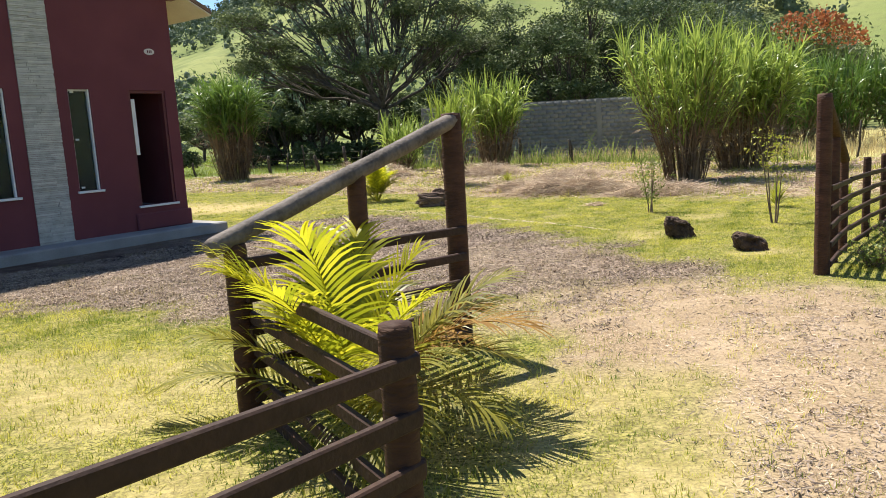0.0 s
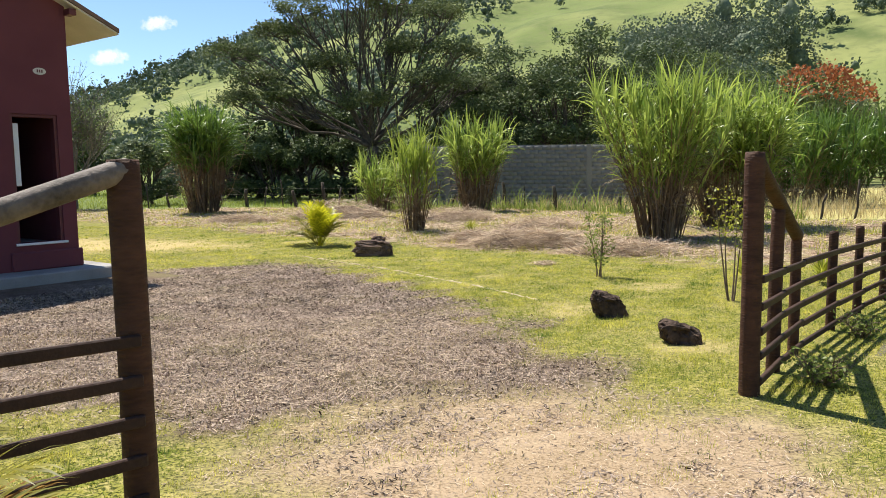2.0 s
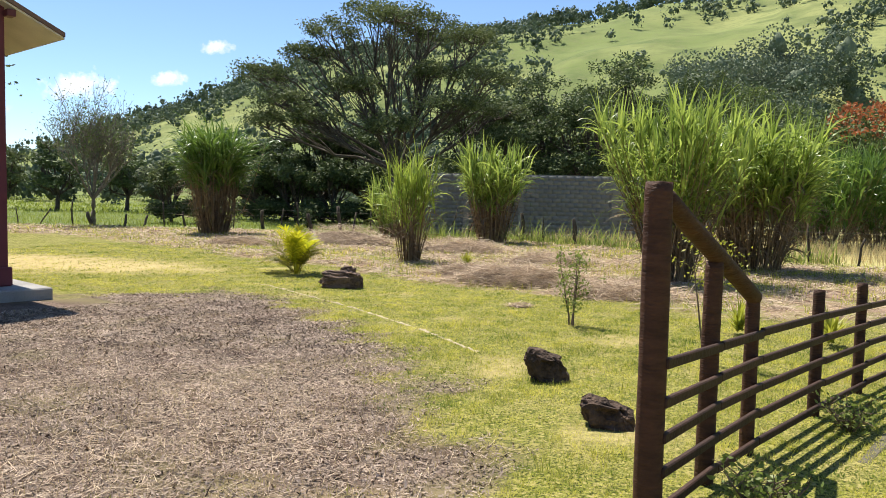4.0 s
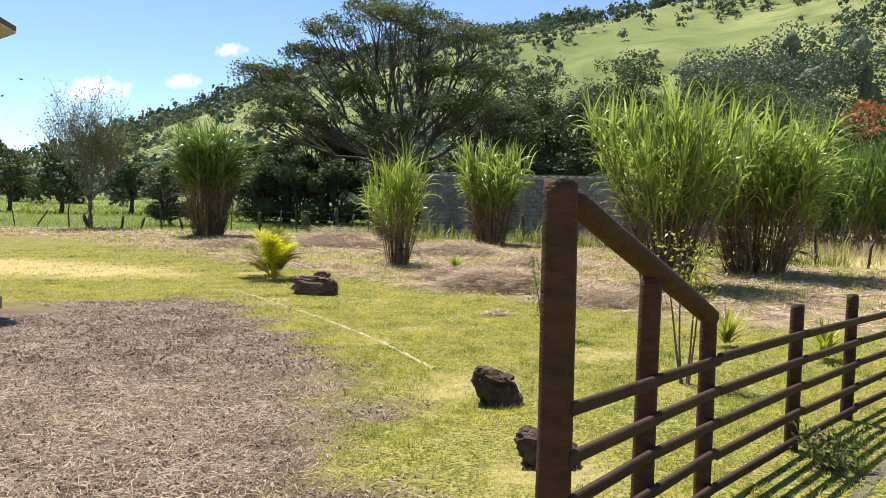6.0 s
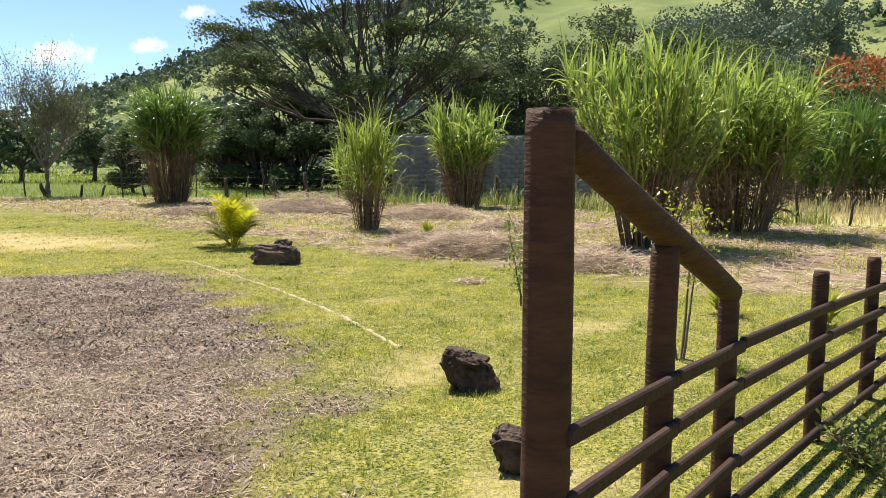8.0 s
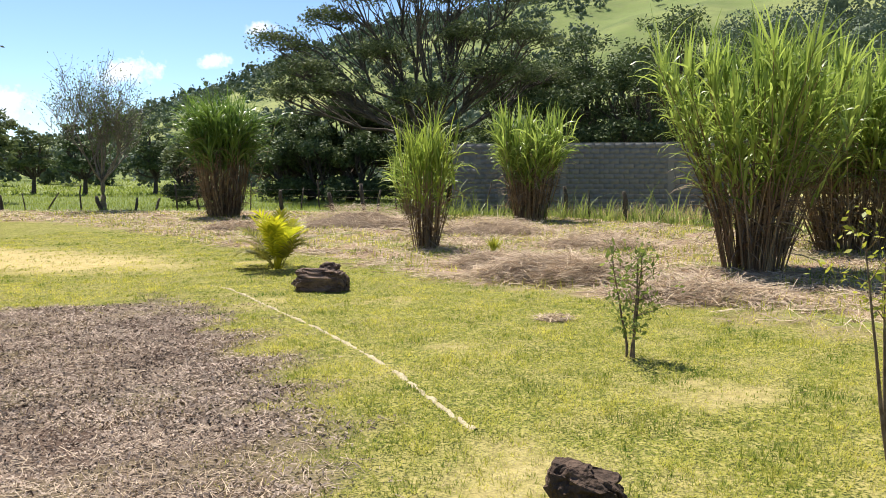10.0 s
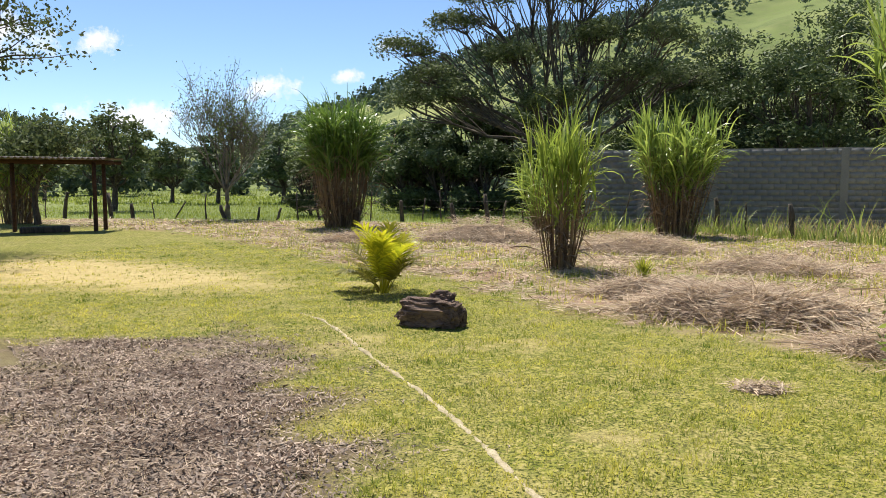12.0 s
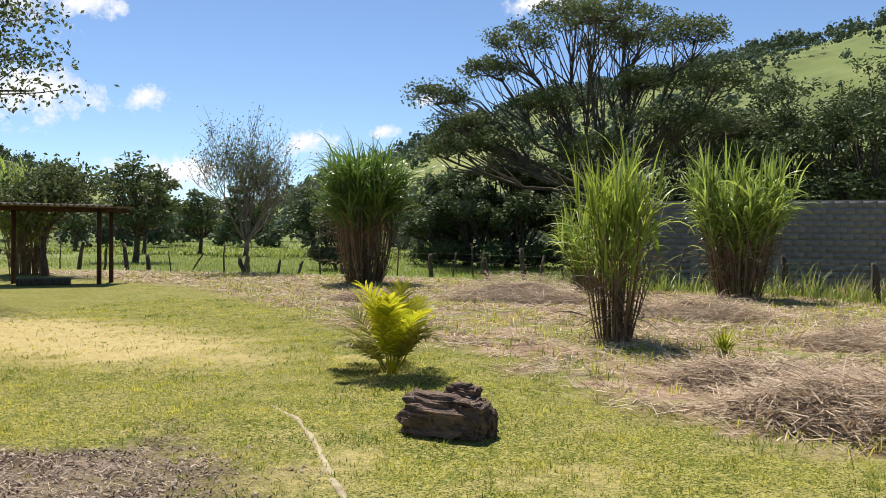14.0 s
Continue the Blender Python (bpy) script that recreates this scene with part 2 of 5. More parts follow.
def leaf_quads(cen, size, rng, aspect=0.5, flat=0.0):
    """Small pointed leaves in all directions at the given centres."""
    n = len(cen)
    a = rng.standard_normal((n, 3))
    a[:, 2] *= 1 - flat
    a /= np.linalg.norm(a, axis=1)[:, None]
    b = np.cross(a, rng.standard_normal((n, 3)))
    b /= np.linalg.norm(b, axis=1)[:, None]
    if flat:
        b[:, 2] *= 1 - flat
    s = (size * rng.uniform(0.6, 1.3, n))[:, None]
    v = np.stack([cen - a * s * 0.5, cen + b * s * aspect * 0.5, cen + a * s * 0.5, cen - b * s * aspect * 0.5], 1).reshape(-1, 3)
    return v, np.arange(4 * n).reshape(-1, 4)


def sm(a, b, x):
    t = np.clip((np.asarray(x, float) - a) / (b - a), 0, 1)
    return t * t * (3 - 2 * t)


# ---- ground: levels and zones ----
AZ = np.array([-180, -120, -90, -60, -30, -11, 0.6, 10, 18, 24.5, 30.5, 36, 43, 46.7, 50, 60, 80, 120, 180.0])
TN = np.array([0.05, 0.08, 0.20, 0.28, 0.27, 0.244, 0.215, 0.182, 0.145, 0.092, 0.05, 0.032, 0.045, 0.07, 0.085, 0.095, 0.08, 0.06, 0.05])


def wav(x, y, f, s):
    return np.sin(f * x + 1.7 * s) * np.cos(0.83 * f * y + 2.3 * s) * 0.5 + 0.5 * np.sin(0.61 * f * (x + y) + s) * np.cos(1.37 * f * (x - y) - s)


def ground_z(x, y):
    x, y = np.asarray(x, float), np.asarray(y, float)
    z = np.where(y < 10.8, 0.25 - 0.0325 * np.maximum(y, -6), np.maximum(-0.15, -0.1 - 0.007 * (y - 10.8)))
    r = np.hypot(x - 1.8, y - 8)
    az = np.degrees(np.arctan2(-(x - 1.8), y - 8))
    t = np.interp(az, AZ, TN)
    f = sm(105, 470, r) * 0.55 + 0.45 * np.clip((r - 105) / 365, 0, 1)
    h = 470 * t * f * (1 - 0.35 * sm(480, 1400, r))
    h = h + sm(130, 300, r) * 5.0 * wav(x, y, 0.035, 1.0) + sm(130, 250, r) * 1.5 * wav(x, y, 0.11, 2.0)
    near = 0.02 * wav(x, y, 0.9, 0.3) * sm(0.0, 6.0, np.abs(y - 0) + 3)
    return z + h + near


def zone(poly, x, y, soft=0.25, rag=0.35):
    """1 inside a polygon, 0 outside, with a ragged soft edge."""
    p = np.asarray(poly, float)
    x, y = np.asarray(x, float), np.asarray(y, float)
    x = x + rag * 0.5 * wav(x, y, 3.1, 4.0) + rag * 0.25 * wav(x, y, 9.0, 5.0)
    y = y + rag * 0.5 * wav(x, y, 2.7, 6.0) + rag * 0.25 * wav(x, y, 8.0, 7.0)
    inside = np.zeros(x.shape, bool)
    dist = np.full(x.shape, 1e9)
    for (x0, y0), (x1, y1) in zip(p, np.roll(p, -1, 0)):
        cond = (y0 > y) != (y1 > y)
        xi = (x1 - x0) * (y - y0) / (y1 - y0 + 1e-12) + x0
        inside ^= cond & (x < xi)
        ex, ey = x1 - x0, y1 - y0
        t = np.clip(((x - x0) * ex + (y - y0) * ey) / (ex * ex + ey * ey), 0, 1)
        dist = np.minimum(dist, np.hypot(x - x0 - t * ex, y - y0 - t * ey))
    sd = np.where(inside, dist, -dist)
    return sm(-soft, soft, sd)


GRAVEL = [(-16, 8), (-9, 8.6), (-4.2, 7.2), (-2.3, 6.6), (-0.6, 6.1), (0.5, 6.0), (1.4, 6.5), (2.6, 6.9), (2.4, 7.9), (2.15, 8.9), (1.75, 10.6), (1.1, 12.2), (0.1, 13.8), (-0.9, 15.2), (-1.7, 16.1), (-2.6, 15.6), (-4.1, 14.7), (-6, 12.5), (-10, 6)]
SAND = [(0.3, 5.4), (1.0, 6.5), (2.0, 6.9), (3.0, 6.4), (3.6, 5.2), (5.2, 3.6), (4.6, 0.0), (1.2, 0.2), (1.2, 3.6)]
MULCH = [(-28, 36), (-13, 30.5), (-7.2, 26), (-3.5, 22.5), (-0.7, 20.7), (1.2, 18.3), (2.6, 17.6), (4.5, 16.4), (6.2, 14.6), (9, 14.5), (14, 17), (16, 24.5), (11, 26), (9, 29.5), (4, 35), (-8, 39.5), (-22, 38.5)]
DRY = [(-11, 20), (-8, 18.2), (-5, 18.6), (-3.4, 19.4), (-5, 21), (-8, 22), (-11, 22.2)]
FIELD = [(-300, 38.5), (-22, 38.6), (-8, 39.8), (-1.5, 36), (4, 34.8), (9, 30), (12, 26), (40, 24), (300, 30), (300, 400), (-300, 400)]

fine_x = np.concatenate([-np.geomspace(1600, 15, 70)[:-1], np.arange(-15, 16.01, 0.21), np.geomspace(16.3, 1600, 70)])
fine_y = np.concatenate([-np.geomspace(900, 4, 30)[:-1], np.arange(-4, 40.01, 0.21), np.geomspace(40.3, 1600, 110)])
gx, gy = np.meshgrid(fine_x, fine_y)
gz = ground_z(gx, gy)
nx, ny = len(fine_x), len(fine_y)
idx = np.arange(nx * ny).reshape(ny, nx)
gq = np.stack([idx[:-1, :-1], idx[:-1, 1:], idx[1:, 1:], idx[1:, :-1]], -1).reshape(-1, 4)


def ground_material():
    m = bpy.data.materials.new("ground_cover")
    m.use_nodes = True
    nt = m.node_tree
    nd, ln = nt.nodes, nt.links
    bsdf = nd["Principled BSDF"]
    bsdf.inputs["Roughness"].default_value = 0.95
    bsdf.inputs["Specular IOR Level"].default_value = 0.1
    tc = nd.new("ShaderNodeTexCoord")

    def noise_node(scale, detail=5.0):
        n = nd.new("ShaderNodeTexNoise")
        n.inputs["Scale"].default_value, n.inputs["Detail"].default_value = scale, detail
        ln.new(tc.outputs["Object"], n.inputs["Vector"])
        return n.outputs["Fac"]

    def remap(sock, a, b):
        r = nd.new("ShaderNodeMapRange")
        r.inputs["From Min"].default_value, r.inputs["From Max"].default_value = a, b
        ln.new(sock, r.inputs[0])
        return r.outputs[0]

    def mix(fac, a, b):
        mx = nd.new("ShaderNodeMix")
        mx.data_type = "RGBA"
        ln.new(fac, mx.inputs[0])
        for sock, v in ((mx.inputs[6], a), (mx.inputs[7], b)):
            if isinstance(v, tuple):
                sock.default_value = (*v, 1)
            else:
                ln.new(v, sock)
        return mx.outputs[2]

    big, mid, small, tiny = noise_node(0.35), noise_node(1.6), noise_node(9.0), noise_node(55.0)
    lawn = mix(remap(small, 0.35, 0.7), (0.13, 0.15, 0.022), (0.34, 0.31, 0.075))
    lawn = mix(remap(mid, 0.48, 0.78), lawn, (0.36, 0.30, 0.12))
    lawn = mix(remap(tiny, 0.47, 0.58), lawn, (0.05, 0.06, 0.012))
    lawn = mix(remap(noise_node(28.0), 0.52, 0.66), lawn, (0.36, 0.31, 0.11))
    gravel = mix(remap(tiny, 0.43, 0.57), (0.06, 0.04, 0.03), (0.25, 0.19, 0.14))
    gravel = mix(remap(small, 0.45, 0.75), gravel, (0.24, 0.18, 0.14))
    gravel = mix(remap(mid, 0.42, 0.62), gravel, (0.10, 0.067, 0.05))
    gravel = mix(remap(noise_node(0.8), 0.55, 0.75), gravel, (0.21, 0.18, 0.09))
    sand = mix(remap(tiny, 0.48, 0.68), (0.36, 0.268, 0.168), (0.21, 0.148, 0.088))
    sand = mix(remap(mid, 0.45, 0.7), sand, (0.44, 0.335, 0.22))
    mulch = mix(remap(tiny, 0.42, 0.58), (0.17, 0.115, 0.075), (0.50, 0.385, 0.25))
    mulch = mix(remap(mid, 0.4, 0.65), mulch, (0.30, 0.20, 0.14))
    mulch = mix(remap(noise_node(0.9), 0.44, 0.62), mulch, (0.20, 0.21, 0.06))
    mulch = mix(remap(noise_node(2.6), 0.54, 0.66), mulch, (0.13, 0.08, 0.055))
    dry = mix(remap(small, 0.3, 0.7), (0.38, 0.30, 0.12), (0.48, 0.39, 0.19))
    field = mix(remap(noise_node(0.012, 6.0), 0.42, 0.6), (0.165, 0.205, 0.065), (0.255, 0.275, 0.10))
    field = mix(remap(noise_node(0.06, 6.0), 0.46, 0.68), field, (0.115, 0.15, 0.05))
    field = mix(remap(noise_node(0.35, 6.0), 0.5, 0.72), field, (0.17, 0.19, 0.075))
    straw_field = mix(remap(small, 0.3, 0.7), (0.36, 0.34, 0.12), (0.50, 0.44, 0.20))
    col = lawn
    for nm, c in (("dry", dry), ("gravel", gravel), ("sand", sand), ("mulch", mulch), ("field", field), ("straw_field", straw_field)):
        at = nd.new("ShaderNodeAttribute")
        at.attribute_name = nm
        col = mix(at.outputs["Fac"], col, c)
    ln.new(col, bsdf.inputs["Base Color"])
    bp = nd.new("ShaderNodeBump")
    bp.inputs["Strength"].default_value, bp.inputs["Distance"].default_value = 0.7, 0.02
    hm = nd.new("ShaderNodeMath")
    hm.operation = "MULTIPLY_ADD"
    ln.new(small, hm.inputs[0])
    hm.inputs[1].default_value = 2.2
    ln.new(tiny, hm.inputs[2])
    ln.new(hm.outputs[0], bp.inputs["Height"])
    ln.new(bp.outputs[0], bsdf.inputs["Normal"])
    return m


ground = new("ground", mesh_np("ground", np.stack([gx.ravel(), gy.ravel(), gz.ravel()], 1), gq, ground_material(), smooth=True))
tagged(ground, "lawn, gravel and dry mulch running out to green hills", "ground", kind="structure")


def attribute(nm, vals):
    a = ground.data.attributes.new(nm, "FLOAT", "POINT")
    a.data.foreach_set("value", np.asarray(vals, np.float32).ravel())


def z_gravel(x, y):
    return zone(GRAVEL, x, y, 0.5, 1.1)


def z_sand(x, y):
    return zone(SAND, x, y, 0.45, 0.7)


def z_mulch(x, y):
    return zone(MULCH, x, y, 0.5, 0.9)


SPOTS = [(3.17, 15.3, 0.3, 0.2), (2.9, 10.6, 0.75, 0.55), (4.3, 12.3, 0.9, 0.4), (0.9, 16.2, 0.5, 0.3), (-0.6, 15.8, 0.35, 0.7), (2.2, 13.6, 0.5, 0.3), (3.6, 8.3, 0.45, 0.35), (-2.6, 20.0, 0.6, 0.3), (-3.2, 5.0, 0.9, 0.5), (-1.9, 3.7, 0.8, 0.4), (4.3, 4.4, 1.2, 0.8), (-2.6, 4.3, 2.0, 1.1), (1.0, 2.7, 1.1, 0.9), (0.9, 3.9, 0.8, 0.6), (-1.2, 2.6, 0.9, 0.7)]


def z_dry(x, y):
    d = zone(DRY, x, y, 0.9, 1.2)
    for cx, cy, ax, ay in SPOTS:
        q = np.hypot((x - cx + 0.25 * wav(x, y, 4, 1)) / ax, (y - cy + 0.25 * wav(x, y, 5, 2)) / ay)
        d = np.maximum(d, (0.55 + 0.3 * wav(x, y, 7.0, 3.0)) * (1 - sm(0.25, 1.25, q + 0.3 * wav(x, y, 9.0, 1.0))))
    return d


attribute("gravel", z_gravel(gx, gy))
attribute("sand", z_sand(gx, gy))
attribute("mulch", z_mulch(gx, gy))
attribute("dry", z_dry(gx, gy))
gfield = zone(FIELD, gx, gy, 0.6, 0.8)
attribute("field", np.maximum(gfield, sm(45, 60, np.hypot(gx, gy - 8))))
attribute("straw_field", gfield * sm(5, 9, gx) * (1 - sm(60, 80, gy)) * (1 - sm(40, 60, gx)))


def gz1(x, y):
    return float(ground_z(x, y))


# ---- fences ----
def post(parent, x, y, height, radius, rng, lean=(0, 0), z0=None, slant=0.0):
    """A rough round log set upright, its top edge rounded."""
    z = gz1(x, y) - 0.15 if z0 is None else z0
    zt = gz1(x, y) + height
    hs = np.array([0, 0.25, 0.5, 0.75, 0.97, 1.0, 1.0])
    rs = np.array([1.04, 1.02, 1.0, 0.98, 0.97, 0.9, 0.02]) * radius
    jx = np.cumsum(rng.normal(0, radius * 0.04, 7))
    pts = np.stack([x + lean[0] * hs + jx * (hs < 0.99), y + lean[1] * hs, z + (zt - z) * hs], 1)
    pts[5, :2] = pts[4, :2]
    pts[6] = pts[5] + np.array([0, 0, 0.004])
    v, f = tube(pts, rs, 14, rng, 0.025)
    return arr_part("post", v, f, M_WOOD, parent, smooth=False)


def rail(parent, a, b, h, w, mat=M_RAIL, name="rail"):
    """A sawn board with eased edges from a to b."""
    a, b = Vector(a), Vector(b)
    d = b - a
    bm = box_bm(0, d.length, -w / 2, w / 2, -h / 2, h / 2, min(h, w) * 0.2)
    ob = part(name, bm, mat, parent)
    x = d.normalized()
    y = Vector((0, 0, 1)).cross(x).normalized()
    ob.matrix_basis = Matrix.Translation(a) @ Matrix((x, y, x.cross(y))).transposed().to_4x4()
    return ob


def log_rail(parent, a, b, radius, rng, mat, sides=12, name="top_rail"):
    a, b = np.array(a, float), np.array(b, float)
    s = np.array([-0.001, 0, 0.02, 0.25, 0.5, 0.75, 0.98, 1.0, 1.001])[:, None]
    r = radius * np.array([0.02, 0.85, 1, 1, 1.03, 0.98, 1, 0.85, 0.02])
    pts = a + (b - a) * s
    pts[2:7, 2] += rng.normal(0, radius * 0.06, 5)
    v, f = tube(pts, r, sides, rng, 0.02)
    return arr_part(name, v, f, mat, parent)


rng = np.random.default_rng(3)
fence_r = thing("fence", pose(0, 0, 0), "dark-stained log fence with five rails and a sloping gate brace", "fence")
RP = [(3.43, 6.72), (3.88, 7.40), (4.305, 8.0), (5.14, 9.05), (5.88, 9.95), (6.76, 11.0), (7.6, 12.05), (8.45, 13.1), (9.3, 14.15), (10.15, 15.2), (11.0, 16.25)]
RH = [1.62, 1.24, 0.98, 0.97, 0.97, 0.97, 0.97, 0.97, 0.97, 0.97, 0.97]
for i, ((px, py), h) in enumerate(zip(RP, RH)):
    post(fence_r, px, py, h, 0.066 if i == 0 else 0.05 if i < 2 else 0.044, rng)
LEVELS = [0.78, 0.61, 0.44, 0.27, 0.10]
OFF = (0.05, -0.04)
for i in range(len(RP) - 1):
    (x0, y0), (x1, y1) = RP[i], RP[i + 1]
    for lv in LEVELS:
        j0, j1 = rng.normal(0, 0.006, 2)
        rail(fence_r, (x0 + OFF[0], y0 + OFF[1], gz1(x0, y0) + lv + j0), (x1 + OFF[0], y1 + OFF[1], gz1(x1, y1) + lv + j1), 0.05, 0.03)
log_rail(fence_r, (RP[0][0] + 0.03, RP[0][1] + 0.04, gz1(*RP[0]) + 1.55), (RP[2][0] + 0.02, RP[2][1] + 0.03, gz1(*RP[2]) + 0.99), 0.05, rng, M_WOOD)

fence_l = thing("fence", pose(0, 0, 0), "dark-stained log fence round a corner with a sloping gate brace", "fence")
LP = [(0.10, 4.87), (-0.46, 4.26), (-1.02, 3.66)]
for (px, py), h, r in zip(LP, (1.525, 1.20, 0.87), (0.07, 0.055, 0.058)):
    post(fence_l, px, py, h, r, rng)
LQ = [(-1.02, 3.66), (-0.145, 2.13), (-1.45, 0.53), (-2.75, -1.07)]
for px, py in LQ[1:]:
    post(fence_l, px, py, 0.79, 0.055, rng)
for i in range(2):
    (x0, y0), (x1, y1) = LP[i], LP[i + 1]
    for lv in LEVELS:
        rail(fence_l, (x0 + 0.05, y0 - 0.05, gz1(x0, y0) + lv), (x1 + 0.05, y1 - 0.05, gz1(x1, y1) + lv), 0.052, 0.03)
for i in range(3):
    (x0, y0), (x1, y1) = LQ[i], LQ[i + 1]
    for lv in (0.67, 0.505, 0.34, 0.175, 0.03):
        rail(fence_l, (x0 + 0.05, y0, gz1(x0, y0) + lv), (x1 + 0.05, y1, gz1(x1, y1) + lv), 0.06, 0.03)
log_rail(fence_l, (LP[0][0] + 0.02, LP[0][1], gz1(*LP[0]) + 1.49), (LP[2][0] - 0.1, LP[2][1] - 0.1, gz1(*LP[2]) + 0.86), 0.05, rng, M_RAIL_GREY)


# ---- house ----
HX, HY, HZ = -4.78, 14.27, 0.06
ROT = math.degrees(math.atan2(0.8, 0.6))
house = thing("house", pose(HX, HY, HZ, 0, 0, ROT), "dark red plastered house with a pale stone strip and wide eaves", "house")


def hpart(name, x0, x1, y0, y1, z0, z1, mat, bevel=0.0, label="", parent=None):
    return part(name, box_bm(x0, x1, y0, y1, z0, z1, bevel), mat, parent or house, label)


WALL_H = 4.14
DOOR = (-0.96, -0.23, 0.44, 2.47)
WIN1 = (-2.03, -1.66, 0.80, 2.48)
WIN2 = (-3.40, -3.03, 0.80, 2.48)
STONE = (-2.80, -2.23)
OPEN = sorted([DOOR, WIN1, WIN2])
edges = [-11.0]
for x0, x1, z0, z1 in OPEN:
    hpart("wall", edges[-1], x0, 0, 0.2, 0.0, WALL_H, M_RED)
    hpart("wall", x0, x1, 0, 0.2, 0.0, z0, M_RED)
    hpart("wall", x0, x1, 0, 0.2, z1, WALL_H, M_RED)
    edges.append(x1)
hpart("wall", edges[-1], 0.0, 0, 0.2, 0.0, WALL_H, M_RED)
hpart("wall", -0.2, 0.0, 0.2, 9.0, 0.0, WALL_H, M_RED)
hpart("wall", -11.0, -0.2, 8.8, 9.0, 0.0, WALL_H, M_RED)
hpart("wall", -11.0, -10.8, 0.2, 8.8, 0.0, WALL_H, M_RED)
# unseen inner wall added behind the openings, room shade put into its colour
hpart("shade_screen", -10.8, -0.2, 2.6, 2.7, 0.0, WALL_H - 0.1, M_ROOM_SHADE)
hpart("floor", -10.8, -0.2, 0.2, 8.8, 0.0, 0.40, M_CONCRETE)
hpart("ceiling", -10.8, -0.2, 0.2, 8.8, 3.2, 3.3, M_WHITE)
hpart("plinth", DOOR[0] - 0.12, 0.05, -0.05, -0.002, 0.0, 0.30, M_RED, 0.02)
SLOPE, RIDGE_X = 0.47, -5.5
TIP_X, TIP_Z = 0.79, 3.85


def roof_z(x):
    return TIP_Z + SLOPE * (TIP_X - RIDGE_X - abs(x - RIDGE_X))


def slab_of(xs, y0, y1, lift0, lift1, name, mat, label):
    bm = bmesh.new()
    low = [[bm.verts.new((x, y, roof_z(x) + lift0)) for x in xs] for y in (y0, y1)]
    top = [[bm.verts.new((x, y, roof_z(x) + lift1)) for x in xs] for y in (y0, y1)]
    bm.faces.new((low[0][0], low[0][1], low[1][1], low[1][0]))
    bm.faces.new((top[0][0], top[1][0], top[1][1], top[0][1]))
    for p, q in ((0, 1),):
        bm.faces.new((low[0][p], top[0][p], top[0][q], low[0][q]))
        bm.faces.new((low[1][p], low[1][q], top[1][q], top[1][p]))
    for e in (0, 1):
        bm.faces.new((low[0][e], low[1][e], top[1][e], top[0][e]))
    return part(name, bm, mat, house, label)


for xs in ((RIDGE_X, TIP_X), (2 * RIDGE_X - TIP_X, RIDGE_X)):
    slab_of(xs, -0.22, 9.3, 0.0, 0.03, "soffit", M_SOFFIT, "cream painted eave boards")
    slab_of(xs, -0.25, 9.35, 0.034, 0.10, "roof", M_TILE, "brown clay tile roof slope")
for y0, y1 in ((-0.19, 0.0), (2.9, 3.05), (5.9, 6.05), (8.9, 9.05)):
    hpart("purlin_end", -0.02, 0.10, y0, y1, roof_z(0.04) - 0.13, roof_z(0.10) - 0.002, M_RED_DARK, 0.004)
bm = bmesh.new()
gv = []
for y in (0.0, 0.2):
    gv.append([bm.verts.new(p) for p in ((2 * RIDGE_X, y, WALL_H), (0.0, y, WALL_H), (0.0, y, roof_z(0.0) - 0.003), (RIDGE_X, y, roof_z(RIDGE_X) - 0.003), (2 * RIDGE_X, y, roof_z(0.0) - 0.003))])
bm.faces.new(gv[0])
bm.faces.new(gv[1][::-1])
for i in range(5):
    j = (i + 1) % 5
    bm.faces.new((gv[0][i], gv[0][j], gv[1][j], gv[1][i]))
part("gable", bm, M_RED, house)
# door: set-back dark frame, leaf standing open inside
door = hpart("door", DOOR[0], DOOR[0] + 0.05, 0.02, 0.15, DOOR[2], DOOR[3], M_RED_DARK, 0.004, "open doorway with a dark red frame")
hpart("jamb", DOOR[1] - 0.05, DOOR[1], 0.02, 0.15, DOOR[2], DOOR[3], M_RED_DARK, 0.004, parent=door)
hpart("lintel", DOOR[0] + 0.05, DOOR[1] - 0.05, 0.02, 0.15, DOOR[3] - 0.05, DOOR[3], M_RED_DARK, 0.004, parent=door)
hpart("threshold", DOOR[0] - 0.03, DOOR[1] + 0.05, -0.03, 0.2, DOOR[2] - 0.04, DOOR[2] - 0.001, M_WHITE, 0.004, "pale stone threshold", parent=door)
lf = hpart("door_leaf", DOOR[0] + 0.06, DOOR[0] + 0.10, 0.16, 0.85, DOOR[2], DOOR[3] - 0.06, M_RED_DARK, 0.004, parent=door)
hpart("pane", DOOR[0] + 0.05, DOOR[0] + 0.14, 0.05, 0.075, DOOR[2] + 0.9, DOOR[3] - 0.15, M_WHITE, 0.004, "white edge of a glazed shutter", parent=door)
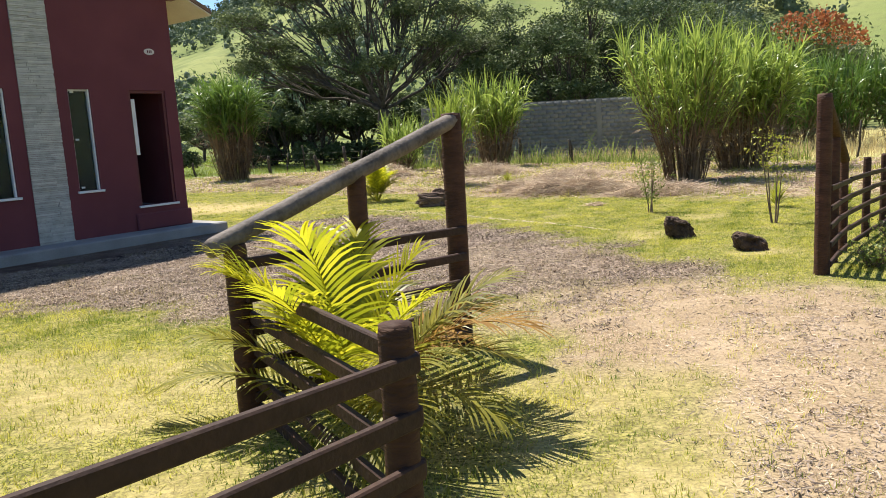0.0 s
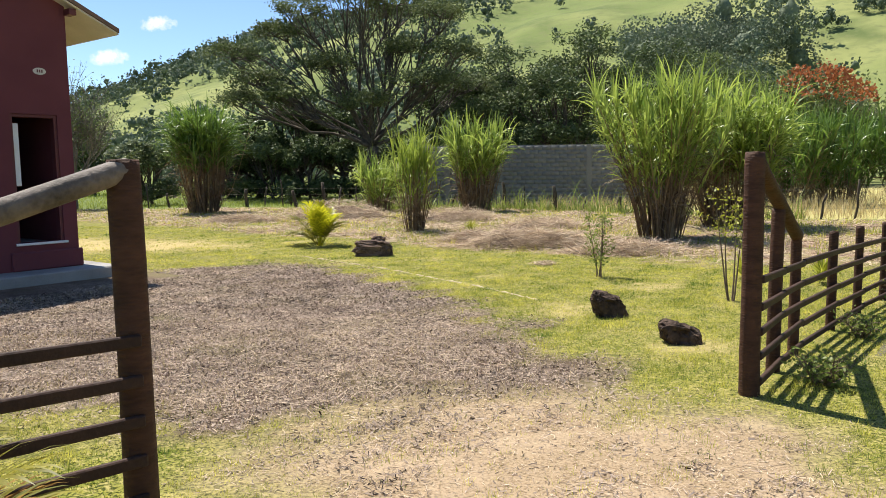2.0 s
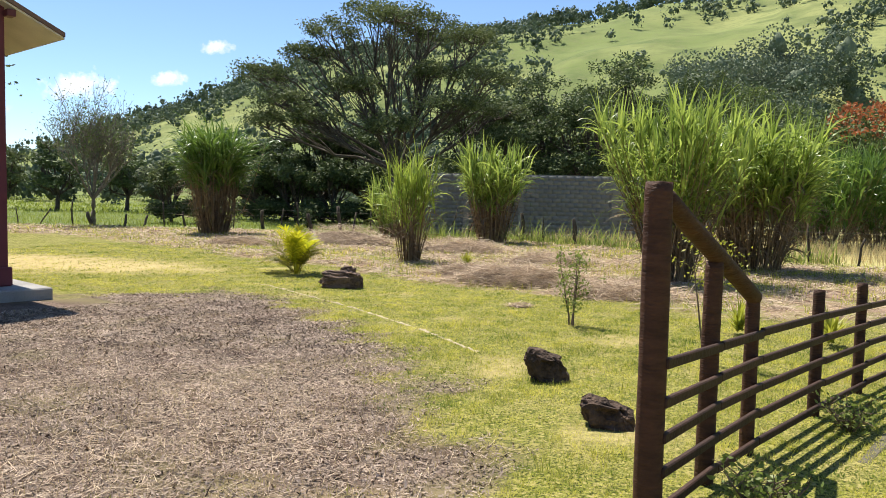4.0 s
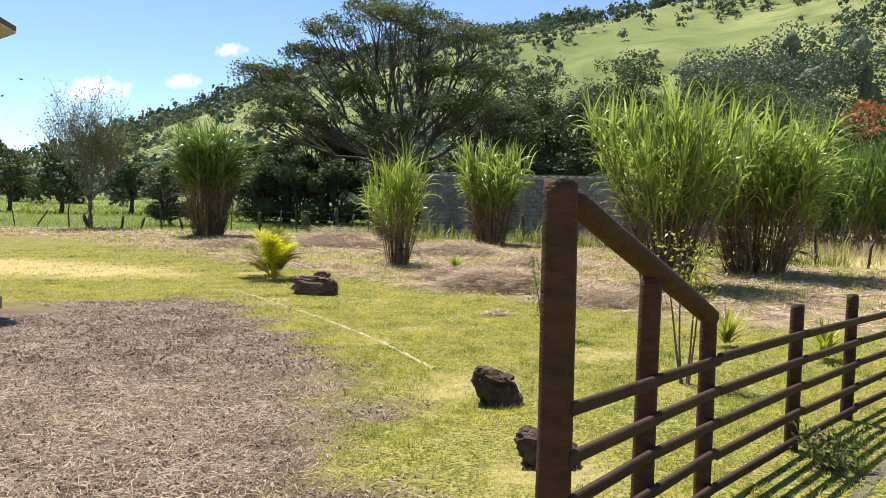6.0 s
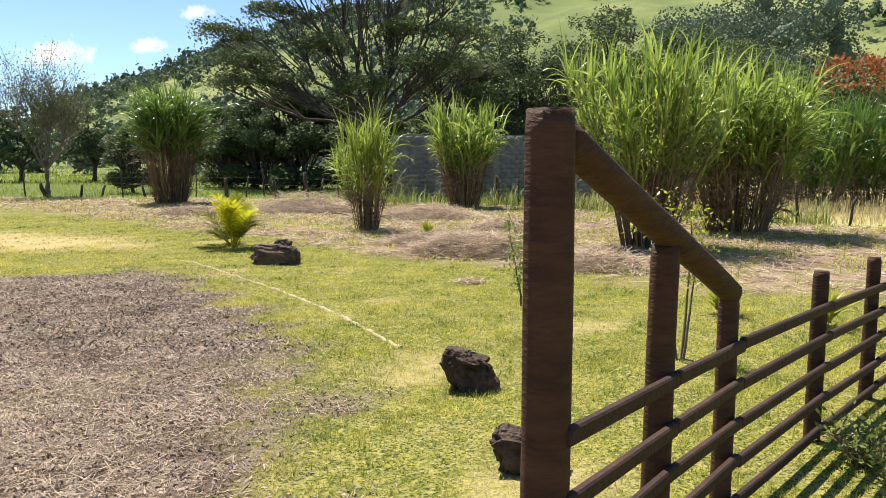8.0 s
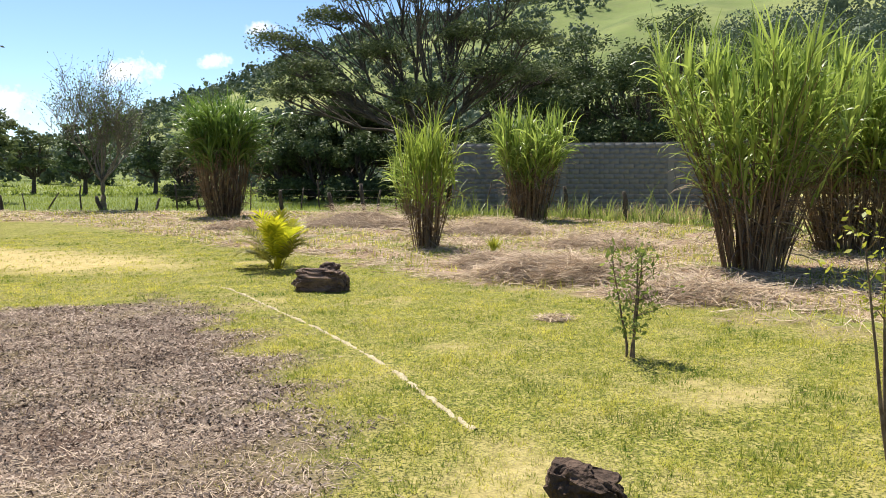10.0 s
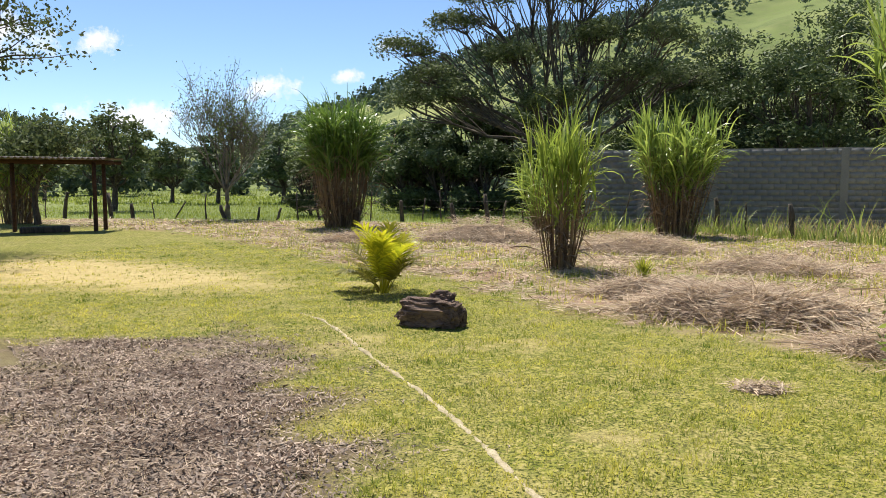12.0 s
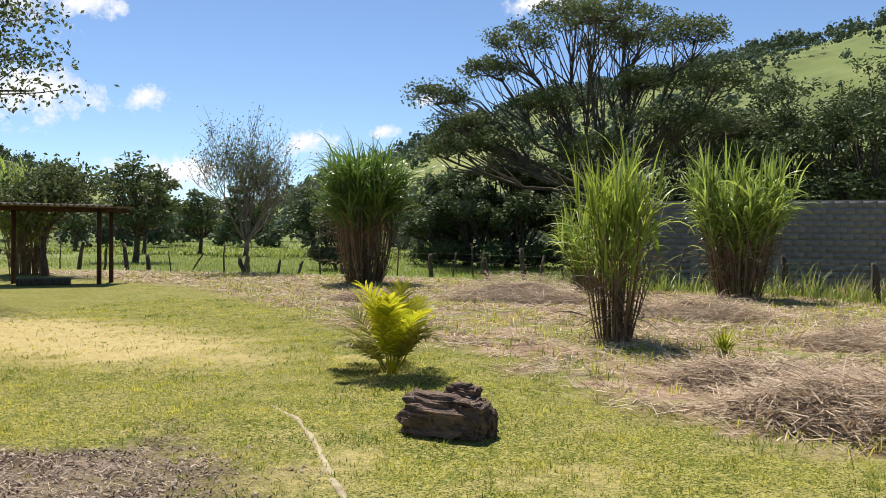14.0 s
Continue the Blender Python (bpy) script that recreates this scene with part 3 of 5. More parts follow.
for w in (WIN1, WIN2):
    win = hpart("window", w[0], w[0] + 0.03, 0.05, 0.10, w[2], w[3], M_WHITE, 0.003, "narrow tall tilted glass window with white sill")
    hpart("frame", w[1] - 0.03, w[1], 0.02, 0.10, w[2], w[3], M_WHITE, 0.003, parent=win)
    hpart("frame", w[0] + 0.03, w[1] - 0.03, 0.05, 0.10, w[3] - 0.03, w[3], M_WHITE, 0.003, parent=win)
    hpart("sill", w[0] - 0.04, w[1] + 0.05, -0.04, 0.14, w[2] - 0.04, w[2] - 0.001, M_WHITE, 0.005, parent=win)
    for zc in (w[2] + 0.04, (w[2] + w[3]) / 2, w[3] - 0.06):
        hpart("latch", w[0] + 0.06, w[0] + 0.12, 0.045, 0.06, zc, zc + 0.03, M_WHITE, 0.003, parent=win)
    pn = hpart("pane", w[0] + 0.03, w[1] - 0.03, 0.072, 0.080, w[2], w[3] - 0.03, M_GLASS, parent=win)
    pn.visible_shadow = False
# address plate with unreadable writing
bm = bmesh.new()
bmesh.ops.create_circle(bm, cap_ends=True, segments=28, radius=1.0, matrix=Matrix.Translation((-0.46, -0.012, 3.15)) @ Matrix.Rotation(radians(90), 4, "X") @ Matrix.Diagonal((0.10, 0.055, 1, 1)))
r = bmesh.ops.extrude_face_region(bm, geom=bm.faces[:])
bmesh.ops.translate(bm, vec=(0, 0.012, 0), verts=[v for v in r["geom"] if isinstance(v, bmesh.types.BMVert)])
plate = part("address_plate", bm, M_PLATE, house, "small oval enamel house plate")
for i in range(3):
    hpart("mark", -0.505 + i * 0.035, -0.485 + i * 0.035, -0.016, -0.0125, 3.13, 3.175, M_RED_DARK, parent=plate)
# pavement slab round the house
slab = part("pavement", box_bm(-12.0, 0.42, -0.6, 9.6, -0.30, 0.0, 0.02), M_CONCRETE)
slab.matrix_basis = pose(HX, HY, HZ, 0, 0, ROT)
tagged(slab, "grey concrete pavement slab round the red house", "pavement", kind="structure")
# split-face stone strips
rs = random.Random(5)
zc = 0.0
while zc < WALL_H:
    h = rs.uniform(0.022, 0.04)
    xs = [STONE[0], STONE[0] + rs.uniform(0.15, 0.43), STONE[1]]
    for a, b in zip(xs, xs[1:]):
        hpart("stone", a, b - 0.002, -rs.uniform(0.012, 0.035), -0.002, zc, zc + h - 0.003, M_STONE)
    zc += h


# ---- plants ----
def cane_clump(x, y, r0, height, top_r, stems, leaves, seed, label, mat=M_CANE, leaf_len=1.1, leaf_w=0.04, dry=400, name="cane_clump", green_from=0.35, spears=0.3, dome=0.0, bow=1.35):
    """A tall tuft of cane: leaning stems, arched leaves above, dead leaves hanging below."""
    g = np.random.default_rng(seed)
    ob = thing(name, pose(x, y, gz1(x, y) - 0.03), label, "ornamental grass", group="cane clumps")
    a = g.uniform(0, 2 * np.pi, stems)
    rad = r0 * np.sqrt(g.uniform(0, 1, stems))
    base = np.stack([rad * np.cos(a), rad * np.sin(a), np.zeros(stems)], 1)
    hgt = height * 0.80 * g.uniform(0.62, 1.06, stems) * (1 - dome * (rad / r0) ** 2)
    out = (rad / r0) * (top_r - r0) * g.uniform(0.7, 1.15, stems) / (height * 0.8) + g.normal(0, 0.05, stems) + np.where(g.uniform(0, 1, stems) < 0.03, 0.25, 0.0)
    ah = a + g.normal(0, 0.35, stems)
    gather = Gather()
    k = 5
    ctrl = []
    for s in np.linspace(0, 1, k):
        p = base.copy()
        d = out * hgt * (s ** bow)
        p[:, 0] += d * np.cos(ah)
        p[:, 1] += d * np.sin(ah)
        p[:, 2] = hgt * s
        ctrl.append(p)
    ctrl = np.stack(ctrl, 1)
    for i in range(stems):
        v, f = tube(ctrl[i], np.linspace(0.015, 0.006, k), 3)
        gather.add(v, f)
    tagged(arr_part("lower_stalk", *gather.arrays(), M_STEM, ob, "dry brown upright canes"), kind="stuff")
    # green leaves: upright spears at the tips, folded and hanging blades below
    spear = g.uniform(0, 1, leaves) < spears
    pick = g.integers(0, stems, leaves)
    s = np.where(spear, g.uniform(0.88, 1.0, leaves), green_from + (1 - green_from) * g.uniform(0, 1, leaves) ** 0.8)
    fi = s * (k - 1)
    i0 = np.minimum(fi.astype(int), k - 2)
    p = ctrl[pick, i0] * (1 - (fi - i0))[:, None] + ctrl[pick, i0 + 1] * (fi - i0)[:, None]
    hd = np.where(g.uniform(0, 1, leaves) < 0.45, ah[pick] + g.normal(0, 0.7, leaves), g.uniform(0, 2 * np.pi, leaves))
    ln_ = leaf_len * np.where(spear, g.uniform(0.6, 1.1, leaves), g.uniform(0.45, 1.1, leaves))
    lean = np.where(spear, np.abs(g.normal(0.12, 0.16, leaves)), g.uniform(0.2, 0.85, leaves))
    bend = np.where(spear, g.uniform(0.0, 0.8, leaves), g.uniform(1.0, 2.7, leaves))
    v, f = ribbons(p, hd, ln_, leaf_w * g.uniform(0.6, 1.25, leaves), lean, bend, 6, twist=g.normal(0, 0.9, leaves), power=1.7)
    tagged(arr_part("foliage", v, f, mat, ob, "arching green blades"), kind="stuff")
    # hanging dead leaves
    pick = g.integers(0, stems, dry)
    s = g.uniform(0.1, green_from + 0.2, dry)
    fi = s * (k - 1)
    i0 = np.minimum(fi.astype(int), k - 2)
    p = ctrl[pick, i0] * (1 - (fi - i0))[:, None] + ctrl[pick, i0 + 1] * (fi - i0)[:, None]
    v, f = ribbons(p, g.uniform(0, 2 * np.pi, dry), leaf_len * g.uniform(0.4, 0.9, dry), leaf_w * g.uniform(0.4, 0.8, dry), g.uniform(0.6, 1.6, dry), g.uniform(0.9, 1.6, dry), 4, twist=g.normal(0, 1.0, dry))
    v[:, 2] = np.maximum(v[:, 2], 0.02)
    tagged(arr_part("dead_foliage", v, f, M_DRYLEAF, ob, "hanging dead brown blades"), kind="stuff")
    return ob


cane_clump(-9.4, 34.9, 0.6, 5.0, 1.4, 230, 2900, 11, "tall dark green cane clump with brown stems by the field fence", M_CANE_DARK, 1.45, 0.058, dry=800, green_from=0.7, spears=0.1, dome=0.08, bow=0.62)
cane_clump(0.42, 23.2, 0.26, 2.9, 0.62, 62, 400, 12, "small light green cane tuft standing in dry straw", M_CANE_LIGHT, 1.15, 0.044, dry=150, green_from=0.4, spears=0.55, bow=0.95)
cane_clump(2.55, 33.4, 0.55, 4.1, 1.35, 140, 1300, 13, "green cane clump in front of the concrete block wall", leaf_len=1.15, leaf_w=0.066, dry=420, green_from=0.5, dome=0.08, bow=0.95)
cane_clump(6.6, 20.2, 0.5, 4.3, 1.85, 150, 2100, 14, "large bright green cane clump with reddish dry stems", M_CANE, 1.0, 0.052, dry=520, green_from=0.45, spears=0.36)
cane_clump(9.5, 23.6, 0.7, 4.2, 2.0, 190, 2400, 15, "large cane clump with drooping blades beside dry straw", leaf_len=1.3, leaf_w=0.062, dry=800, green_from=0.58, spears=0.15, dome=0.1, bow=0.9)
cane_clump(-1.6, 34.2, 0.5, 2.4, 1.2, 80, 650, 16, "low green cane tuft near the field fence", M_CANE, 1.0, 0.055, dry=140, green_from=0.2)
cane_clump(-23.7, 34.0, 0.6, 4.6, 1.35, 130, 1200, 17, "green cane clump behind the garden shelter", leaf_len=1.3, leaf_w=0.07, dry=300, green_from=0.4)
for i, (cx, cy, h) in enumerate([(15.5, 34.0, 3.9), (18.5, 35.5, 4.2), (21.5, 34.0, 3.8), (24.5, 36.0, 4.2), (28.0, 35.0, 4.2)]):
    cane_clump(cx, cy, 1.2, h, 2.4, 150, 1500, 30 + i, "tall green cane clump beyond the dry field", M_CANE_DARK, leaf_len=1.4, leaf_w=0.08, dry=300, green_from=0.25)


def palm(x, y, height, spread, fronds, seed, label, dry_share=0.15, pinnae=34, width=0.022, lean_most=0.7):
    """A clumping garden palm: arched ribs, each a feather of narrow leaflets held in a shallow V."""
    g = np.random.default_rng(seed)
    ob = thing("palm", pose(x, y, gz1(x, y) - 0.02), label, "palm", group="garden palms")
    k = 12
    for i in range(fronds):
        az = 2.4 * i + g.uniform(-0.4, 0.4)
        age = g.uniform()
        ln_ = height * g.uniform(0.95, 1.3)
        lean, bend = 0.05 + lean_most * age, g.uniform(0.8, 1.5) * (0.6 + 0.5 * age)
        r = g.uniform(0, 0.1) * spread
        hd = np.array([math.cos(az) * spread, math.sin(az) * spread, 0.0])
        p = np.array([r * math.cos(az), r * math.sin(az), 0.0])
        pts = [p]
        for j in range(k):
            th = lean + bend * (j / k) ** 1.5
            p = p + ln_ / k * (math.sin(th) * hd + np.array([0, 0, math.cos(th)]))
            pts.append(p)
        pts = np.array(pts)
        frond = Gather()
        frond.add(*tube(pts, np.linspace(0.009, 0.002, k + 1), 4))
        t = np.linspace(0.28, 0.995, pinnae)
        fi = t * k
        i0 = np.minimum(fi.astype(int), k - 1)
        c = pts[i0] * (1 - (fi - i0))[:, None] + pts[i0 + 1] * (fi - i0)[:, None]
        tang = (pts[i0 + 1] - pts[i0]) / (np.linalg.norm(pts[i0 + 1] - pts[i0], axis=1)[:, None])
        side = np.array([-math.sin(az), math.cos(az), 0.0]) + np.zeros((pinnae, 3))
        nrm = np.cross(tang, side)
        nrm *= np.sign(nrm[:, 2:3] + 1e-6)
        u = (t - 0.28) / 0.72
        L = ln_ * (0.10 + 0.22 * np.sin(np.pi * (0.12 + 0.8 * u)))
        for sgn in (-1, 1):
            a = 1.15 - 0.75 * u + g.normal(0, 0.05, pinnae)
            d = tang * np.cos(a)[:, None] + side * (sgn * np.sin(a))[:, None] + nrm * (0.28 + g.normal(0, 0.06, (pinnae, 1)))
            d /= np.linalg.norm(d, axis=1)[:, None]
            wv = np.cross(d, nrm)
            wv /= np.linalg.norm(wv, axis=1)[:, None]
            rows, q = [], c.copy()
            LL = L * g.uniform(0.88, 1.08, pinnae)
            for m in range(5):
                w = width * (0.5, 1.0, 0.9, 0.6, 0.06)[m]
                rows.append(np.stack([q - wv * w / 2, q + wv * w / 2], 1))
                d = d + np.array([0, 0, -0.11 * (m + 1) * 0.7])
                d /= np.linalg.norm(d, axis=1)[:, None]
                q = q + d * (LL / 4)[:, None]
            vs = np.stack(rows, 1).reshape(-1, 3)
            o = np.arange(pinnae) * 10
            frond.add(vs, np.concatenate([np.stack([o + 2 * m, o + 2 * m + 1, o + 2 * m + 3, o + 2 * m + 2], 1) for m in range(4)]))
        dead = age > 0.6 and g.uniform() < dry_share
        arr_part("frond", *frond.arrays(), M_PALM_DRY if dead else M_PALM_OLD if age > 0.45 else M_PALM, ob, "orange-brown drying frond" if dead else "")
    return ob


palm(-0.47, 3.52, 0.88, 0.90, 28, 21, "yellow-green garden palm with some drying fronds inside the fence", 0.5, 26, 0.017, 0.92)
palm(-1.62, 19.3, 0.9, 0.85, 26, 22, "small bright yellow-green palm on the lawn", 0.4, 22, 0.024, 0.95)


def tree(x, y, h, seed, label, leaf_mat, name="tree", trunk_r=0.25, fork=0.25, spread=0.75, mains=6, twigs=7, leaves=9000, leaf=0.22, clump=0.6, bark=None, up=0.5, lean=(0, 0), flat=0.0, levels=3, category="tree", twig_r=0.012, thin=0.6, wide=1.0, tips=2, low=0.5, share=1.0):
    """A tapered trunk that forks into limbs and twigs, with leaves in clumps about the twigs."""
    g = np.random.default_rng(seed)
    ob = thing(name, pose(x, y, gz1(x, y) - 0.1), label, category)
    wood = Gather()
    ends = []

    def limb(p, d, length, r, level):
        k = 5
        pts, rr = [p], [r]
        d = d / np.linalg.norm(d)
        for j in range(k):
            d = d + g.normal(0, 0.13, 3) + np.array([0, 0, 0.05 * up])
            d = d / np.linalg.norm(d)
            p = p + d * length / k
            pts.append(p)
            rr.append(r * (1 - 0.62 * (j + 1) / k))
        v, f = tube(pts, rr, 7 if level == 0 else 5 if level == 1 else 3)
        wood.add(v, f)
        if level >= levels - 1:
            ends.extend(pts[tips:])
        if level < levels:
            n = mains if level == 0 else twigs if level == 1 else 4
            for j in range(n):
                t = g.uniform(0.45 if level else 0.75, 1.0)
                q = pts[int(t * k)]
                az = 2 * np.pi * (j + g.uniform(-0.3, 0.3)) / n + seed
                el = g.uniform(0.15, 0.9) * up + (0.15 if level else 0.25)
                nd = np.array([math.cos(az) * math.cos(el), math.sin(az) * math.cos(el), math.sin(el)]) + d * 0.7
                limb(q, nd, length * g.uniform(0.5, 0.8) if level else h * spread * g.uniform(0.5, 0.72), max(rr[int(t * k)] * 0.62, twig_r), level + 1)

    limb(np.zeros(3), np.array([lean[0], lean[1], 1.0]), h * fork, trunk_r, 0)
    e = np.array(ends)
    size = h / (e[:, 2].max() + clump * thin)
    fit3 = np.array([size * wide, size * wide, size])
    wv, wf = wood.arrays()
    arr_part("trunk", wv * fit3, wf, bark or M_BARK, ob, smooth=True)
    if share < 1:
        e = e[g.uniform(0, 1, len(e)) < share]
    c = e[g.integers(0, len(e), leaves)] * fit3 + g.normal(0, clump, (leaves, 3)) * np.array([1, 1, thin])
    c = c[c[:, 2] > low]
    v, f = leaf_quads(c, leaf, g, 0.55, flat)
    arr_part("crown", v, f, leaf_mat, ob)
    return ob


def crown_tree(x, y, lobes, seed, label, mat, fork, trunk_r=0.3, puffs=9, puff_r=1.0, per=160, leaf=0.28, bark=None, squash=0.5, limb_r=0.5, under=-0.3):
    """A trunk whose limbs each carry one lobe of the crown; a lobe is a spray of twigs ending in flat puffs of leaves."""
    g = np.random.default_rng(seed)
    ob = thing("tree", pose(x, y, gz1(x, y) - 0.1), label, "tree")
    fork = np.array(fork, float)
    wood = Gather()
    wood.add(*tube([(0, 0, -0.1), fork * 0.35 + [0.05, 0, 0], fork * 0.7, fork], np.array([1.3, 1.0, 0.9, 0.8]) * trunk_r, 9, g, 0.04))
    cens = []
    s7 = np.linspace(0, 1, 8)[:, None]
    for lb in lobes:
        c, rad = np.array(lb[:3], float), np.array(lb[3:], float)
        end = c - [0, 0, 0.25 * rad[2]]
        dist = np.linalg.norm(end - fork)
        mid = fork * 0.5 + end * 0.5 + g.normal(0, 0.05 * dist, 3) + np.array([0, 0, -0.06 * dist])
        path = fork * (1 - s7) ** 2 + mid * 2 * s7 * (1 - s7) + end * s7 ** 2
        path[1:7] += g.normal(0, 0.03 * dist, (6, 3))
        wood.add(*tube(path, np.linspace(trunk_r * limb_r, 0.05, 8), 6))
        d = g.standard_normal((puffs, 3))
        d /= np.linalg.norm(d, axis=1)[:, None]
        d[:, 2] = np.where(d[:, 2] < under, -d[:, 2], d[:, 2])
        for p in c + d * rad * g.uniform(0.6, 1.0, (puffs, 1)):
            a = path[g.integers(3, 8)]
            m = a * 0.5 + p * 0.5 + g.normal(0, 0.08, 3) * np.linalg.norm(p - a)
            wood.add(*tube([a, m, p], [0.05, 0.03, 0.012], 3))
            cens.append(p)
    arr_part("trunk", *wood.arrays(), bark or M_BARK, ob, smooth=True)
    cens = np.repeat(np.array(cens), per, 0)
    n = len(cens)
    d = g.standard_normal((n, 3))
    d /= np.linalg.norm(d, axis=1)[:, None]
    size = np.repeat(g.uniform(0.65, 1.25, n // per), per)[:, None] * puff_r
    c = cens + d * size * g.uniform(0.15, 1.0, (n, 1)) ** 0.6 * np.array([1, 1, squash])
    c[:, 2] = np.maximum(c[:, 2], 0.15)
    arr_part("crown", *leaf_quads(c, leaf, g, 0.55, 0.35), mat, ob)
    return ob


# wide tree behind the fence: a high open umbrella over lower side boughs
LOBES = [(-1.0, 0, 12.6, 2.2, 2.2, 0.8), (1.9, 0.8, 12.2, 2.0, 2.0, 0.7), (4.6, -0.5, 11.2, 1.7, 1.8, 0.7), (-3.8, -0.6, 11.6, 1.9, 2.0, 0.7), (-5.6, 0.6, 10.4, 1.6, 1.8, 0.7), (0.4, -2.8, 11.9, 2.2, 1.6, 0.7), (1.0, 3.2, 12.0, 2.2, 1.6, 0.7),
         (-8.2, -0.4, 8.9, 1.9, 1.7, 0.9), (-6.6, -1.2, 7.3, 1.8, 1.6, 0.9), (-4.2, -1.8, 6.2, 1.8, 1.4, 0.9), (-8.0, 0.8, 6.2, 1.5, 1.6, 0.9), (5.4, -0.8, 8.7, 1.9, 1.8, 0.9), (3.4, -1.8, 7.0, 2.0, 1.5, 0.9), (6.4, 1.0, 7.0, 1.6, 1.6, 0.9), (0.2, -2.2, 5.6, 1.9, 1.4, 0.9), (-2.0, -1.0, 8.2, 1.6, 1.4, 0.7), (2.2, 0.0, 9.2, 1.5, 1.4, 0.6)]
crown_tree(-3.6, 49.0, LOBES, 41, "wide spreading tree with bare grey limbs and dark leaves", M_LEAF_OLIVE, (0.3, 0, 3.4), trunk_r=0.42, puffs=24, puff_r=0.85, per=88, leaf=0.19, bark=M_BARK_GREY, squash=0.5, limb_r=0.3, under=-0.1)
tree(-17.8, 40.3, 7.7, 42, "half-bare pale tree with fine twigs beside the field fence", M_LEAF_MID, trunk_r=0.19, fork=0.26, spread=0.62, mains=8, twigs=7, leaves=4200, leaf=0.11, clump=0.28, bark=M_BARK_PALE, up=1.05, lean=(0.12, 0), twig_r=0.013, levels=4, wide=1.0)


def round_lobes(g, h, w, low=0.3):
    """Lobes of a rounded broadleaf crown of height h and half-width w."""
    out = [(g.normal(0, 0.12) * w, g.normal(0, 0.12) * w, h * 0.82, 0.42 * w, 0.42 * w, 0.15 * h)]
    for ring, (zr, rr) in enumerate(((0.66, 0.5), (low, 0.62))):
        for j in range(4):
            a = 2 * math.pi * (j + 0.5 * ring) / 4 + g.uniform(-0.4, 0.4)
            q = rr * w * g.uniform(0.8, 1.2)
            out.append((q * math.cos(a), q * math.sin(a), h * zr * g.uniform(0.88, 1.12), 0.4 * w, 0.4 * w, 0.13 * h))
    return out


GROVE = [(6, 56, 11.0, 0), (11, 57, 12.5, 0), (16.5, 58, 11.5, 0), (21, 60, 11, 1), (-6.0, 54, 8.0, 0), (-9, 53, 7.0, 0), (-11.5, 53, 6.0, 0), (-14, 55, 5.6, 0), (1.0, 56, 9.5, 0), (26, 62, 9, 1), (38, 72, 9, 2), (3.5, 51, 8.2, 0), (8.5, 51, 9.0, 0), (13.5, 52, 8.6, 0)]
gl = np.random.default_rng(61)
for i, (tx, ty, th, mt) in enumerate(GROVE):
    crown_tree(tx, ty, round_lobes(gl, th, 0.40 * th, 0.38), 60 + i, "dense dark green broadleaf tree in the grove", (M_LEAF_DARK, M_LEAF_MID, M_LEAF_GREY)[mt], (0.1, 0, th * 0.2), trunk_r=0.25, puffs=11, puff_r=0.09 * th, per=120, leaf=0.235, squash=0.65)
for i, (tx, ty, th) in enumerate([(-5, 50.5, 4.0), (-7.5, 50, 4.2), (-10, 50.5, 4.5), (-12.5, 51.5, 4.2), (-2.5, 51, 4.5), (0.5, 50, 4.2)]):
    crown_tree(tx, ty, round_lobes(gl, th, 0.5 * th, 0.18), 80 + i, "low dark bushy tree under the grove's edge", M_LEAF_DARK, (0, 0, 0.4), trunk_r=0.12, puffs=8, puff_r=0.6, per=110, leaf=0.24, squash=0.8)
crown_tree(-15.3, 44.0, round_lobes(gl, 3.5, 1.5, 0.22), 88, "round dark bush beyond the field fence", M_LEAF_OLIVE, (0, 0, 0.4), trunk_r=0.1, puffs=8, puff_r=0.5, per=90, leaf=0.2, squash=0.8)
crown_tree(-6.8, 40.9, [(0, 0, 0.3, 0.3, 0.3, 0.25), (0, 0, 0.65, 0.2, 0.2, 0.25), (0, 0, 0.95, 0.1, 0.1, 0.15)], 89, "small dark conical bush by the field fence", M_LEAF_DARK, (0, 0, 0.2), trunk_r=0.04, puffs=7, puff_r=0.15, per=50, leaf=0.08, squash=0.9)
LEFT = [(-24, 62, 6.5), (-29, 66, 7.0), (-34, 64, 6.0), (-40, 66, 7.5), (-46, 66, 8.5), (-52, 60, 8.0), (-20, 72, 5.5), (-15, 74, 6.0), (-24, 78, 7), (-11, 80, 7), (-58, 70, 9), (-64, 60, 9), (-30, 47, 6.5)]
for i, (tx, ty, th) in enumerate(LEFT):
    th = th * (0.7 + 0.3 * ((i * 7) % 5) / 4)
    crown_tree(tx, ty, round_lobes(gl, th, 0.42 * th, 0.42), 90 + i, "round dark green field tree beyond the pasture", M_LEAF_GREY if tx > -26 else M_LEAF_DARK if i % 3 else M_LEAF_OLIVE, (0.2, 0, th * 0.24), trunk_r=0.18, puffs=7, puff_r=0.12 * th, per=55, leaf=0.33, squash=0.6)
flame = tree(32.2, 66.0, 10.2, 120, "broad tree topped with orange-red blossom below the hill", M_LEAF_MID, trunk_r=0.3, fork=0.25, spread=0.6, leaves=9000, leaf=0.34, clump=0.7, up=0.5, wide=1.3)
fg0 = np.random.default_rng(8)
fa, fr = fg0.uniform(0, 2 * np.pi, 1500), np.sqrt(fg0.uniform(0, 1, 1500)) * 4.6
fz = 9.9 - 0.13 * fr ** 2 + fg0.normal(0, 0.3, 1500) + 0.4 * wav(fr * np.cos(fa), fr * np.sin(fa), 1.6, 2.0)
arr_part("blossom", *leaf_quads(np.stack([fr * np.cos(fa), fr * np.sin(fa), fz], 1), 0.36, fg0, 0.7), M_LEAF_RED, flame, "orange-red blossom")

